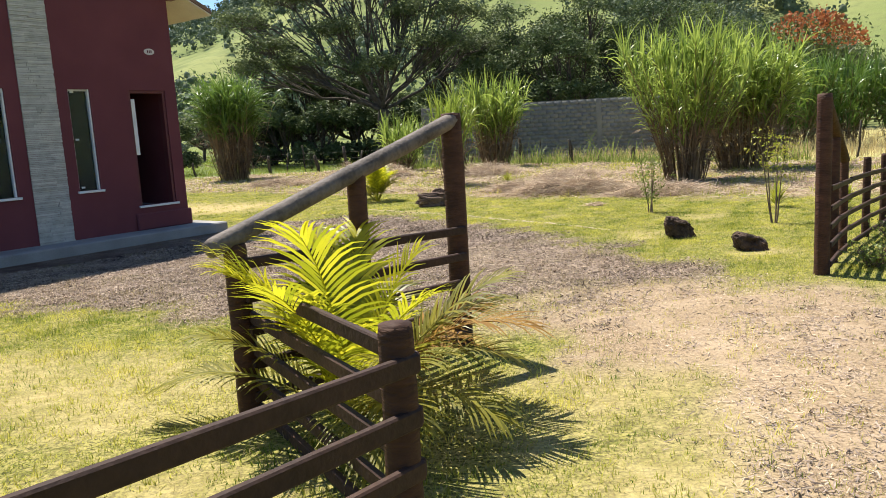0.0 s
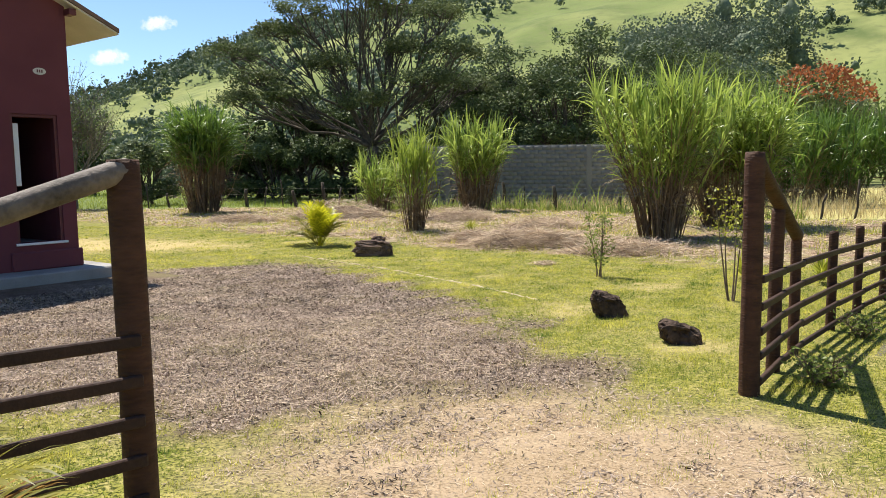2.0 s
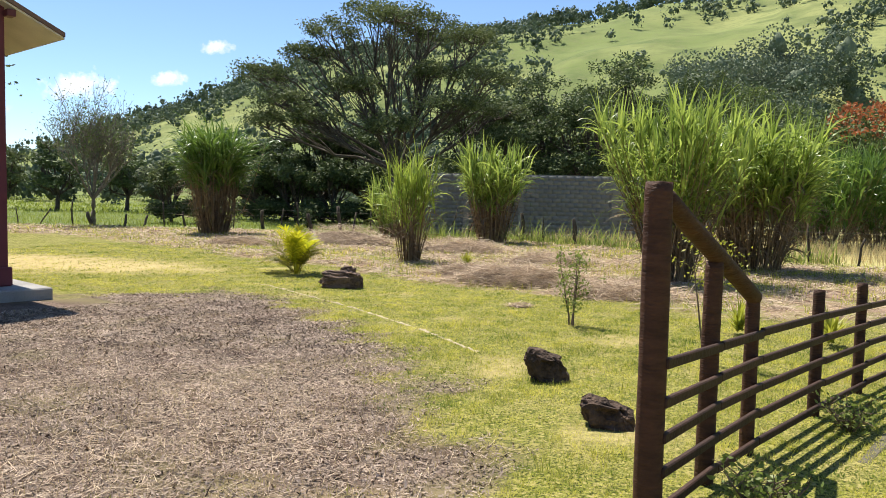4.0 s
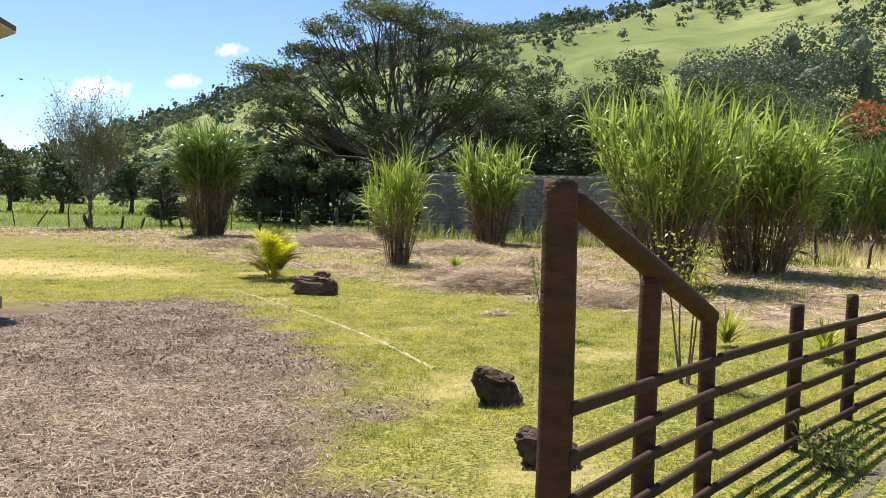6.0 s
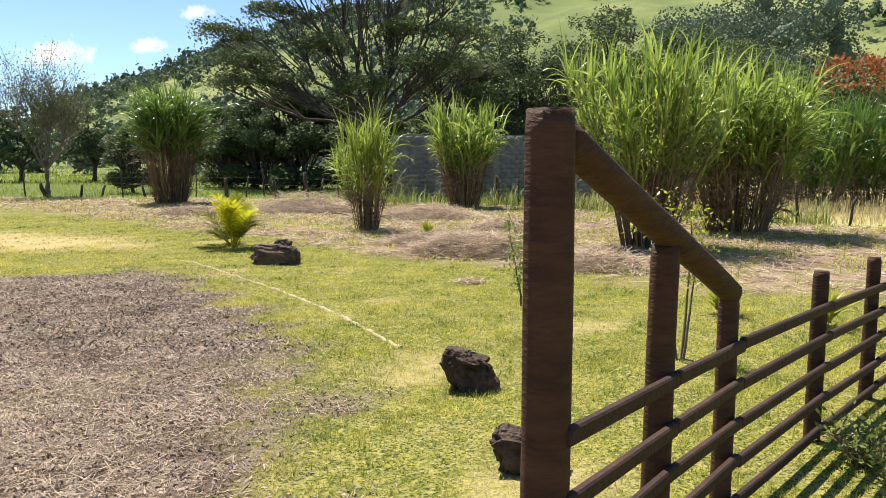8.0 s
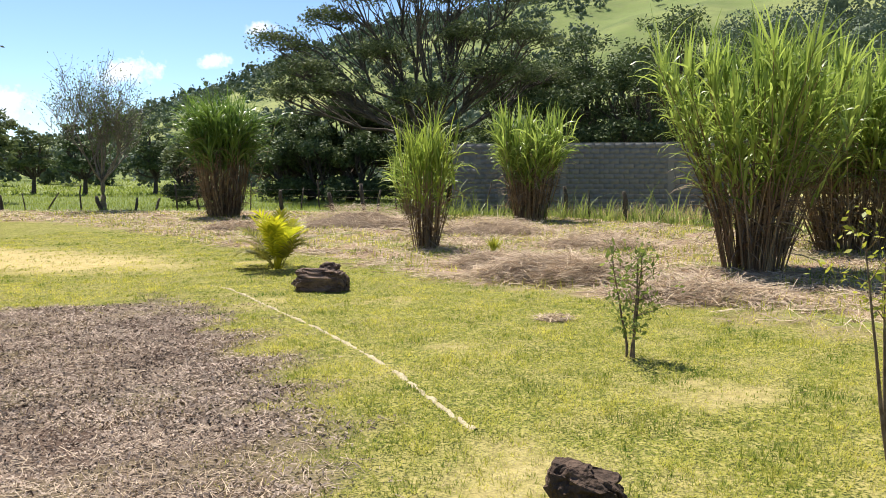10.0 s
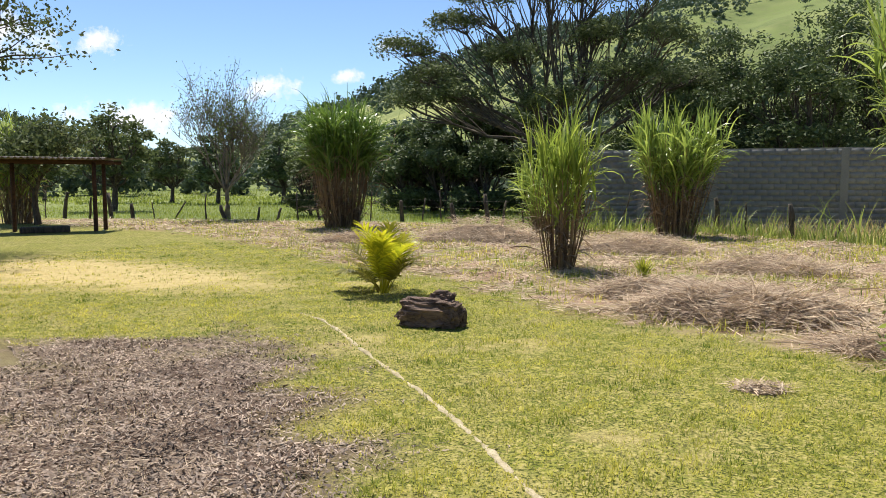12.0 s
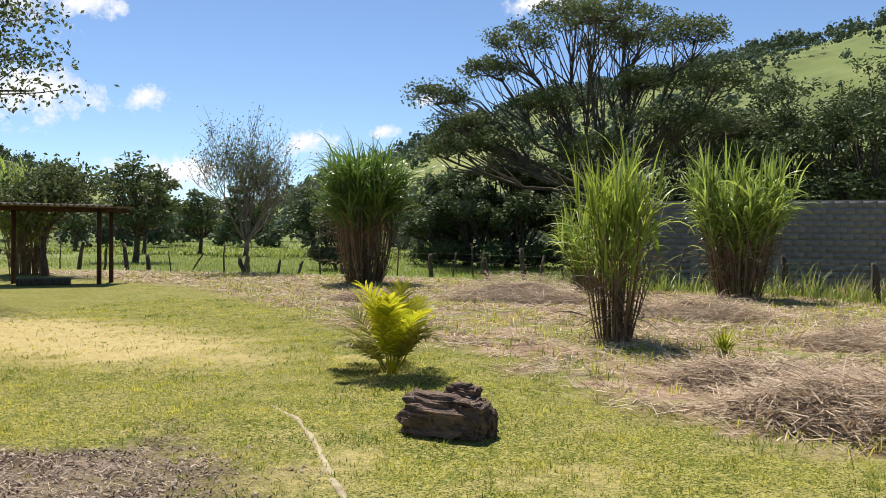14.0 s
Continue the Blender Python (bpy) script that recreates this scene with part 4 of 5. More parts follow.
# woods on the hills
g = np.random.default_rng(77)
woods, greys, near_woods = Gather(), Gather(), Gather()
ru, rv = np.meshgrid(np.linspace(0, 2 * np.pi, 6, endpoint=False), np.linspace(0.2, np.pi - 0.2, 4))
ball = np.stack([np.sin(rv) * np.cos(ru), np.sin(rv) * np.sin(ru), np.cos(rv)], -1).reshape(-1, 3)
bi = np.arange(24).reshape(4, 6)
ball_q = np.stack([bi[:-1], np.roll(bi, -1, 1)[:-1], np.roll(bi, -1, 1)[1:], bi[1:]], -1).reshape(-1, 4)


def hill_tree(tx, ty, size, bucket, n, leaf=0.125):
    """A far tree: three lumpy masses under a coat of leaf clumps."""
    lobes = g.normal(0, 0.2, (5, 3)) * np.array([1, 1, 0.7])
    o = np.array([tx, ty, float(ground_z(tx, ty)) + size * 0.40])
    for lb in lobes[:3]:
        bucket.add((lb + ball * 0.12 * (1 + g.normal(0, 0.16, (24, 1)))) * size + o, ball_q)
    c = lobes[g.integers(0, 5, n)]
    d = g.standard_normal((n, 3))
    d /= np.linalg.norm(d, axis=1)[:, None]
    c = (c + d * g.uniform(0.16, 0.27, n)[:, None]) * size + o
    bucket.add(*leaf_quads(c, size * leaf, g, 0.8))


for lo, hi, total, limit, high in ((-33, -4, 330, 0.60, 0.95), (-4, 7, 260, 0.2, 0.8), (5, 14, 210, 0.0, 1.0), (7, 31, 560, 0.5, 0.66), (31, 56, 420, 0.1, 0.5)):
    count = 0
    while count < total:
        r, az = g.uniform(115, 480), radians(g.uniform(lo, hi))
        tx, ty = 1.8 - r * math.sin(az), 8 + r * math.cos(az)
        dens = 0.5 + 0.3 * wav(tx, ty, 0.021, 3.0) + 0.25 * wav(tx, ty, 0.055, 1.0)
        u = (r - 105) / 365
        if dens < limit and u < high and g.uniform() > 0.05:
            continue
        hill_tree(tx, ty, g.uniform(4, 10) * (0.75 + 0.4 * u), woods if g.uniform() < 0.6 else greys, 46)
        count += 1
for i in range(190):
    r, az = g.uniform(425, 485), radians(g.uniform(-12, 30))
    hill_tree(1.8 - r * math.sin(az), 8 + r * math.cos(az), g.uniform(8, 13), woods, 50, 0.14)
for i in range(11):
    r, az = g.uniform(165, 205), radians(-14 - 0.95 * i)
    hill_tree(1.8 - r * math.sin(az), 8 + r * math.cos(az), g.uniform(17, 24), greys, 2400, 0.034)
for i in range(46):
    r, az = g.uniform(66, 112), radians(g.uniform(-33, -3))
    hill_tree(1.8 - r * math.sin(az), 8 + r * math.cos(az), g.uniform(7, 11), near_woods, 900, 0.045)
for i in range(26):
    r, az = g.uniform(95, 125), radians(g.uniform(8, 62))
    hill_tree(1.8 - r * math.sin(az), 8 + r * math.cos(az), g.uniform(4, 6.5), woods if g.uniform() < 0.7 else greys, 350)
for bucket, mt in ((woods, M_WOODS_HAZE), (greys, M_WOODS_GREY_HAZE), (near_woods, M_LEAF_OLIVE)):
    ob = new("hill_trees", mesh_np("hill_trees", *bucket.arrays(), mt))
    tagged(ob, "scattered woods on the green hillside", "trees", kind="stuff")

# ---- block wall building, far fence, shelter ----
wall = thing("wall_north", pose(-0.7, 37.6, 0), "unfinished grey concrete block wall with small openings", "wall", kind="structure")
WT = 2.72
for x0, x1, z0, z1 in ((0, 0.5, -0.2, WT), (0.5, 0.9, -0.2, 1.75), (0.5, 0.9, 2.2, WT), (0.9, 13.0, -0.2, WT)):
    part("wall_face", box_bm(x0, x1, 0, 0.15, z0, z1), M_BLOCK, wall)
part("wall_face", box_bm(0, 0.15, 0.15, 6, -0.2, WT), M_BLOCK, wall)
part("wall_face", box_bm(0, 13.0, 6, 6.15, -0.2, WT), M_BLOCK, wall)
block_me = None
far_blocks = Gather()
bs = random.Random(4)
for row in range(14):
    for col in range(33):
        x = 0.003 + col * 0.395 + (0.197 if row % 2 else 0.0)
        z = -0.12 + row * 0.2
        if x > 12.55 or (0.12 < x < 0.9 and 1.56 < z < 2.2):
            continue
        if col < 21:
            if block_me is None:
                block_me = mesh_np("block", [(0, -0.003, 0), (0.391, -0.003, 0), (0.391, -0.003, 0.196), (0, -0.003, 0.196), (0, -0.001, 0), (0.391, -0.001, 0), (0.391, -0.001, 0.196), (0, -0.001, 0.196)], [(0, 1, 2, 3), (1, 5, 6, 2), (4, 0, 3, 7), (3, 2, 6, 7), (4, 5, 1, 0)], M_BLOCK)
            ob = new("block", block_me)
            ob.parent = wall
            ob.location = (x, bs.uniform(-0.004, 0.0), z)
        else:
            far_blocks.add(np.array([(x, -0.012, z), (x + 0.391, -0.012, z), (x + 0.391, -0.012, z + 0.196), (x, -0.012, z + 0.196), (x, -0.001, z), (x + 0.391, -0.001, z), (x + 0.391, -0.001, z + 0.196), (x, -0.001, z + 0.196)]), np.array([(0, 1, 2, 3), (1, 5, 6, 2), (4, 0, 3, 7), (3, 2, 6, 7), (4, 5, 1, 0)]))
tagged(arr_part("block_courses", *far_blocks.arrays(), M_BLOCK, wall), kind="stuff")
for x in (1.9, 4.4, 8.6, 12.7):
    part("pillar", box_bm(x, x + 0.25, -0.03, -0.018, -0.2, WT, 0.004), M_BLOCK, wall)

far = thing("field_fence", pose(0, 0, 0), "rough wire fence of weathered crooked stakes along the field", "fence")
FL = [(-32, 38.2), (-22, 39.0), (-8, 40.4), (-1.8, 36.2), (4, 35.2), (9, 30.5), (12, 26.2), (30, 24.5)]
fg = np.random.default_rng(9)
spots = []
for (x0, y0), (x1, y1) in zip(FL, FL[1:]):
    L = math.hypot(x1 - x0, y1 - y0)
    n = int(L / 1.15)
    for i in range(n):
        spots.append((x0 + (x1 - x0) * i / n + fg.normal(0, 0.15), y0 + (y1 - y0) * i / n))
for px, py in spots:
    h = fg.uniform(0.55, 1.5)
    z = gz1(px, py)
    lean = fg.normal(0, 0.2, 2)
    s = np.array([0, 0.35, 0.7, 1.0, 1.001])
    pts = np.stack([px + lean[0] * s, py + lean[1] * s, z - 0.1 + (h + 0.1) * s], 1)
    pts[1:3, 0] += fg.normal(0, 0.03, 2)
    v, f = tube(pts, np.array([1, 0.95, 0.9, 0.75, 0.02]) * fg.choice([0.03, 0.04, 0.06, 0.1]), 6, fg, 0.08)
    arr_part("stake", v, f, M_BARK, far)
for lv in (0.35, 0.65, 0.95):
    for (x0, y0), (x1, y1) in zip(spots[::4], spots[4::4]):
        v, f = tube([(x0, y0, gz1(x0, y0) + lv), ((x0 + x1) / 2, (y0 + y1) / 2, gz1(x0, y0) + lv - 0.02), (x1, y1, gz1(x1, y1) + lv)], [0.003] * 3, 3)
        arr_part("wire", v, f, M_BARK_PALE, far)

shelter = thing("garden_shelter", pose(0, 0, 0), "open garden shelter of dark posts under corrugated tiles", "shelter")
SP = [(-16.6, 30.4), (-17.15, 31.5), (-18.9, 28.3), (-19.2, 29.5)]
for px, py in SP:
    v, f = tube([(px, py, -0.3), (px, py, 1.2), (px, py, 2.22), (px, py, 2.225)], [0.075, 0.07, 0.07, 0.002], 10)
    arr_part("post", v, f, M_WOOD, shelter)
rail(shelter, (-16.2, 30.9, 2.24), (-19.6, 27.9, 2.24), 0.12, 0.06, M_WOOD, "beam")
rail(shelter, (-16.8, 32.0, 2.24), (-20.2, 29.0, 2.24), 0.12, 0.06, M_WOOD, "beam")
ax = np.array([-0.73, -0.685])
ay = np.array([-0.42, 0.9])
uu = np.linspace(-0.2, 4.3, 115)
ww = np.array([-0.5, 0.9, 1.8])
U, W = np.meshgrid(uu, ww)
Z = 2.345 + 0.03 * np.cos(U * 2 * np.pi / 0.18) + 0.02 * W
P = np.stack([-16.4 + ax[0] * U + ay[0] * W, 30.7 + ax[1] * U + ay[1] * W, Z], -1)
vs = np.concatenate([P.reshape(-1, 3), P.reshape(-1, 3) + [0, 0, 0.02]])
nn = len(uu)
ii = np.arange(3 * nn).reshape(3, nn)
q = np.stack([ii[:-1, :-1], ii[:-1, 1:], ii[1:, 1:], ii[1:, :-1]], -1).reshape(-1, 4)
fr = np.stack([ii[0, :-1], ii[0, 1:], ii[0, 1:] + 3 * nn, ii[0, :-1] + 3 * nn], -1)
arr_part("roof", vs, np.concatenate([q, q + 3 * nn, fr]), M_RAIL_GREY, shelter, "weathered brown corrugated roof sheets")
bench = tagged(part("log_bench", box_bm(-0.75, 0.75, -0.15, 0.15, 0, 0.22, 0.04), M_BARK), "low weathered timber bench on the ground under the shelter", "bench")
bench.matrix_basis = pose(-17.6, 29.2, gz1(-17.6, 29.2) - 0.01, 0, 0, 42)


# ---- stumps and log ----
def stump(x, y, size, seed, rot, label):
    """A rotten stump: an upright grained block with a slanting broken top, a hollow face and splinters at its side."""
    bm = bmesh.new()
    chunks = (((0, 0, 0.42), (0.62, 0.55, 0.52), 0.0), ((-0.34, 0.05, 0.60), (0.36, 0.40, 0.42), 0.14), ((0.46, -0.08, 0.28), (0.32, 0.36, 0.36), -0.2), ((0.1, 0.38, 0.34), (0.5, 0.3, 0.4), 0.1))
    for n, ((cx, cy, cz), (sx, sy, sz), tip) in enumerate(chunks):
        r = bmesh.ops.create_icosphere(bm, subdivisions=4, radius=1.0)
        off = Vector((seed + 3.1 * n, 1.7 * n, seed))
        for v in r["verts"]:
            p = v.co.copy()
            q = Vector([math.copysign(abs(c) ** 0.5, c) for c in p])
            grain = abs(noise.noise(Vector((p.x * 5.0, p.y * 5.0, p.z * 1.1)) + off))
            w = 1 + 0.34 * noise.fractal(p * 1.5 + off, 1.0, 2.0, 4) - 0.30 * grain
            px, py, pz = cx + q.x * sx * w, cy + q.y * sy * w, cz + q.z * sz * (1 + 0.3 * noise.noise(p * 2.4 + off))
            px += tip * pz * 1.4 - 0.16 * pz
            pz -= 0.22 * px
            if py < -0.2 and 0.1 < pz < 0.75 and abs(px - 0.08) < 0.3:
                py += 0.28 * (1 - abs(px - 0.08) / 0.3)
            v.co = Vector((px * size[0], py * size[1], max(-0.05, pz) * size[2]))
    ob = tagged(part("tree_stump", bm, M_DEAD), label, "stump")
    ob.matrix_basis = pose(x, y, gz1(x, y) - 0.01, 0, 0, rot)


stump(3.2, 10.02, (0.29, 0.21, 0.275), 1.0, 4, "dark rotten tree stump standing on the lawn")
stump(3.52, 8.5, (0.29, 0.21, 0.19), 5.0, -8, "squat dark tree stump in a worn patch of lawn")


def fallen_log(x, y, rot):
    """A short split trunk: ridged body, a broken stub on top and a splintered end."""
    bm = bmesh.new()
    for (cx, cy, cz), (sx, sy, sz), sd in (((-0.04, 0, 0.15), (0.38, 0.19, 0.15), 2.0), ((0.10, 0.08, 0.26), (0.15, 0.10, 0.12), 4.0), ((0.27, -0.02, 0.14), (0.13, 0.15, 0.14), 6.0), ((-0.2, -0.12, 0.09), (0.2, 0.10, 0.10), 8.0), ((0.36, 0.06, 0.10), (0.08, 0.08, 0.11), 9.0)):
        r = bmesh.ops.create_icosphere(bm, subdivisions=4, radius=1.0)
        for v in r["verts"]:
            p = v.co.copy()
            q = Vector([math.copysign(abs(c) ** 0.55, c) for c in p])
            a = math.atan2(p.z, p.y)
            ridge = 0.10 * math.sin(9 * a + 3 * noise.noise(p * 2 + Vector((sd, 0, 0)))) + 0.28 * noise.fractal(p * 1.8 + Vector((0, sd, 0)), 1.0, 2.0, 4)
            q *= 1 + ridge
            v.co = Vector(((cx + q.x * sx) * 0.84, cy + q.y * sy, max(-0.03, cz + q.z * sz)))
    ob = tagged(part("fallen_log", bm, M_LOG), "weathered brown split log lying on the lawn", "log")
    ob.matrix_basis = pose(x, y, gz1(x, y), 0, 0, rot)


fallen_log(-0.12, 16.98, -8)


def shrub(x, y, h, seed, label, stems, leaves, leaf, mat, spread=0.3, low=0.25, bark=M_TWIG, wander=0.12):
    g = np.random.default_rng(seed)
    ob = thing("shrub", pose(x, y, gz1(x, y) - 0.02), label, "shrub")
    pts_all = []
    for i in range(stems):
        wood = Gather()
        az, ln_ = g.uniform(0, 2 * np.pi), h * g.uniform(0.7, 1.0)
        d = np.array([math.cos(az) * spread, math.sin(az) * spread, 1.0])
        p = np.array([math.cos(az), math.sin(az), 0]) * 0.03
        pts = [p]
        for j in range(7):
            d = d + g.normal(0, wander, 3)
            p = p + d / np.linalg.norm(d) * ln_ / 7
            pts.append(p)
        v, f = tube(pts, np.linspace(0.014, 0.004, 8), 5)
        wood.add(v, f)
        for q in pts[max(1, int(low * 8)):]:
            for m in range(2):
                e = q + np.array([g.normal(0, 0.12), g.normal(0, 0.12), g.uniform(0.03, 0.15)]) * (h ** 0.5)
                v, f = tube([q, (q + e) / 2 + [0, 0, 0.01], e], [0.004, 0.003, 0.002], 3)
                wood.add(v, f)
                pts_all.append(e)
                pts_all.append((q + e) / 2)
        arr_part("stem", *wood.arrays(), bark, ob)
    e = np.array(pts_all)
    c = e[g.integers(0, len(e), leaves)] + g.normal(0, 0.045, (leaves, 3))
    v, f = leaf_quads(c, leaf, g, 0.5)
    arr_part("foliage", v, f, mat, ob)
    return ob


shrub(3.74, 13.38, 1.05, 201, "young shrub with sparse green leaves on the lawn", 4, 520, 0.055, M_LEAF_LIGHT, 0.1, 0.3, wander=0.06)
shrub(4.9, 11.0, 1.35, 202, "slender young tree with yellow-green leaves at its top", 4, 420, 0.045, M_LEAF_YEL, 0.13, 0.66, wander=0.035)
shrub(4.05, 6.98, 0.26, 203, "low dark green bush at the foot of the fence", 9, 600, 0.04, M_LEAF_LIGHT, 0.7, 0.1)
shrub(5.25, 8.7, 0.24, 204, "low dark green bush at the foot of the fence", 9, 500, 0.04, M_LEAF_LIGHT, 0.7, 0.1)
shrub(6.55, 10.25, 0.42, 205, "low dark green bush at the foot of the fence", 9, 500, 0.04, M_LEAF_LIGHT, 0.7, 0.1)


def yucca(x, y, size, seed):
    g = np.random.default_rng(seed)
    n = 60
    ob = thing("yucca", pose(x, y, gz1(x, y)), "small spiky yellow-green yucca in the lawn border", "yucca", group="yuccas")
    v, f = ribbons(np.stack([g.normal(0, 0.02, n), g.normal(0, 0.02, n), np.full(n, 0.03) + g.uniform(0, 0.1, n)], 1), g.uniform(0, 2 * np.pi, n), size * g.uniform(0.7, 1.1, n), np.full(n, 0.035), g.uniform(0.05, 1.3, n), g.uniform(0.1, 0.5, n), 3)
    arr_part("rosette", v, f, M_LEAF_YEL, ob)


yucca(5.85, 13.05, 0.42, 1)
yucca(6.75, 12.5, 0.45, 2)
yucca(2.0, 22.0, 0.35, 3)


# ---- straw heaps, hose, grass ----
def strands(x, y, n_len, width, g, lift=0.03, tilt=0.25):
    """Loose flat strands lying about at the given places."""
    n = len(x)
    a = g.uniform(0, 2 * np.pi, n)
    c = np.stack([x, y, ground_z(x, y) + g.uniform(0.002, lift, n)], 1)
    d = np.stack([np.cos(a), np.sin(a), g.normal(0, tilt, n)], 1) * (n_len / 2)[:, None]
    s = np.stack([-np.sin(a), np.cos(a), g.normal(0, 0.5, n)], 1) * (width / 2)[:, None]
    v = np.stack([c - d - s, c - d + s, c + d + s * 0.5, c + d - s * 0.5], 1).reshape(-1, 3)
    return v, np.arange(4 * n).reshape(-1, 4)


def scatter(x0, x1, y0, y1, n, g, weight, near=(1.8, 8.0), fall=0.0):
    """Random places inside a rectangle kept with the given weight."""
    x, y = g.uniform(x0, x1, n), g.uniform(y0, y1, n)
    w = weight(x, y)
    if fall:
        w = w * np.minimum(1.0, (fall / np.maximum(1.0, np.hypot(x - near[0], y - near[1] + 2))) ** 1.5)
    k = g.uniform(0, 1, n) < w
    return x[k], y[k]


def house_clear(x, y):
    lx = (x - HX) * 0.6 + (y - HY) * 0.8
    ly = -(x - HX) * 0.8 + (y - HY) * 0.6
    return ~((lx < 0.95) & (ly > -1.55))


def lawn_weight(x, y):
    return (1 - z_gravel(x, y)) * (1 - 0.9 * z_sand(x, y)) * (1 - 0.93 * z_mulch(x, y)) * (1 - 0.75 * z_dry(x, y)) * (1 - zone(FIELD, x, y)) * (0.55 + 0.45 * (wav(x, y, 2.3, 8.0) + wav(x, y, 6.1, 9.0) > -0.4)) * house_clear(x, y)


g = np.random.default_rng(500)
lx, ly = scatter(-11, 8, 1.5, 27, 290000, g, lawn_weight, (1.8, 8.0), 6.0)
far_d = np.hypot(lx - 1.8, ly - 6)
tuft = np.clip(0.5 + wav(lx, ly, 3.3, 2.0) + 0.8 * wav(lx, ly, 11.0, 5.0), 0.15, 1.7) * g.uniform(0.6, 1.3, len(lx))
rep_n = 5
lx, ly, far_d, tuft = (np.repeat(a, rep_n) for a in (lx, ly, far_d, tuft))
n = len(lx)
ga, gr = g.uniform(0, 2 * np.pi, n), np.sqrt(g.uniform(0, 1, n))
wide_t = 0.018 + 0.012 * tuft + 0.0012 * far_d
px, py = lx + wide_t * gr * np.cos(ga), ly + wide_t * gr * np.sin(ga)
hgt = g.uniform(0.018, 0.04, n) * (0.6 + 0.75 * tuft)
wid = (0.005 + 0.001 * far_d) * g.uniform(0.7, 1.3, n)
v, f = ribbons(np.stack([px, py, ground_z(px, py) - 0.004], 1), ga + g.normal(0, 0.5, n), hgt, wid, 0.15 + 0.8 * gr + g.normal(0, 0.15, n), g.uniform(0.1, 0.8, n), 1, tip=0.15, belly=0.0)
tagged(new("lawn_grass", mesh_np("lawn_grass", v, f, M_GRASS)), "short sunlit yellow-green lawn grass", "grass", kind="stuff")

lx, ly = scatter(-13, 9, 1.5, 24, 260000, g, lambda x, y: np.clip(0.32 + z_dry(x, y) + 0.35 * z_sand(x, y), 0, 1) * (1 - 0.8 * z_gravel(x, y)) * (1 - z_mulch(x, y)) * house_clear(x, y), (1.8, 7.0), 7.0)
n = len(lx)
v, f = ribbons(np.stack([lx, ly, ground_z(lx, ly) - 0.003], 1), g.uniform(0, 2 * np.pi, n), g.uniform(0.02, 0.05, n), (0.003 + 0.0006 * np.hypot(lx - 1.8, ly - 6)) * g.uniform(0.7, 1.3, n), g.uniform(0.3, 1.4, n), g.uniform(0.1, 0.6, n), 1, tip=0.15, belly=0.0)
tagged(new("dry_grass", mesh_np("dry_grass", v, f, M_GRASS_DRY)), "dry straw-coloured blades in worn patches", "grass", kind="stuff")

# bark and stone chips over the drive
cx, cy = scatter(-9, 3.2, 5.5, 17, 330000, g, lambda x, y: zone(GRAVEL, x, y, 0.6, 1.2) ** 1.5 * house_clear(x, y), (1.0, 7.0), 7.0)
n = len(cx)
v, f = strands(cx, cy, g.uniform(0.008, 0.036, n) * (1 + 0.3 * (cy > 11)), g.uniform(0.004, 0.013, n) * (1 + 0.3 * (cy > 11)), g, 0.016, 0.45)
tagged(new("bark_chips", mesh_np("bark_chips", v, f, M_CHIP)), "brown bark chips and grit covering the drive", "gravel", kind="stuff")

# dry stalks lying over the drive
cx, cy = scatter(-6, 3.2, 5.5, 16, 130000, g, lambda x, y: z_gravel(x, y) * (0.25 + 0.6 * (wav(x, y, 1.1, 6.0) > 0.1)) * house_clear(x, y), (1.0, 6.0), 5.0)
n = len(cx)
v, f = strands(cx, cy, g.uniform(0.03, 0.16, n), g.uniform(0.002, 0.005, n), g, 0.02, 0.15)
tagged(new("drive_straw", mesh_np("drive_straw", v, f, M_STRAW)), "thin dry stalks scattered over the drive", "straw", kind="stuff")

# tufts poking through the drive
cx, cy = scatter(-6, 3.2, 5.5, 17, 90000, g, lambda x, y: z_gravel(x, y) * ((wav(x, y, 2.9, 3.0) > 0.2) + 0.8 * (y < 9.3)) * house_clear(x, y) * 0.6, (1.0, 7.0), 8.0)
n = len(cx)
v, f = ribbons(np.stack([cx, cy, ground_z(cx, cy)], 1), g.uniform(0, 2 * np.pi, n), g.uniform(0.02, 0.06, n), np.full(n, 0.005), g.uniform(0.0, 0.9, n), g.uniform(0.2, 1.0, n), 1, tip=0.15, belly=0.0)
tagged(new("drive_weeds", mesh_np("drive_weeds", v, f, M_GRASS_DRY)), "thin dry weeds growing through the drive", "weeds", kind="stuff")

# straw litter
sx, sy = scatter(-24, 15, 14, 39, 330000, g, lambda x, y: z_mulch(x, y) * (0.25 + 0.75 * (wav(x, y, 1.1, 4.0) + 0.7 * wav(x, y, 3.1, 2.0) > 0)), (1.8, 12.0), 10.0)
n = len(sx)
fd = np.hypot(sx - 1.8, sy - 10)
v, f = strands(sx, sy, g.uniform(0.05, 0.38, n), (0.004 + 0.0007 * fd) * g.uniform(0.6, 1.4, n), g, 0.06, 0.2)
tagged(new("straw_litter", mesh_np("straw_litter", v, f, M_STRAW)), "cut dry cane straw spread over the ground", "straw", kind="stuff")
sx, sy = scatter(0.2, 5.0, 2.0, 7.2, 42000, g, lambda x, y: z_sand(x, y) * (0.4 + 0.4 * (wav(x, y, 3.0, 1.0) > 0)))
n = len(sx)
v, f = strands(sx, sy, g.uniform(0.008, 0.045, n), g.uniform(0.002, 0.006, n), g, 0.014, 0.2)
tagged(new("straw_scraps", mesh_np("straw_scraps", v, f, M_STRAW)), "bits of straw on the bare sandy track", "straw", kind="stuff")


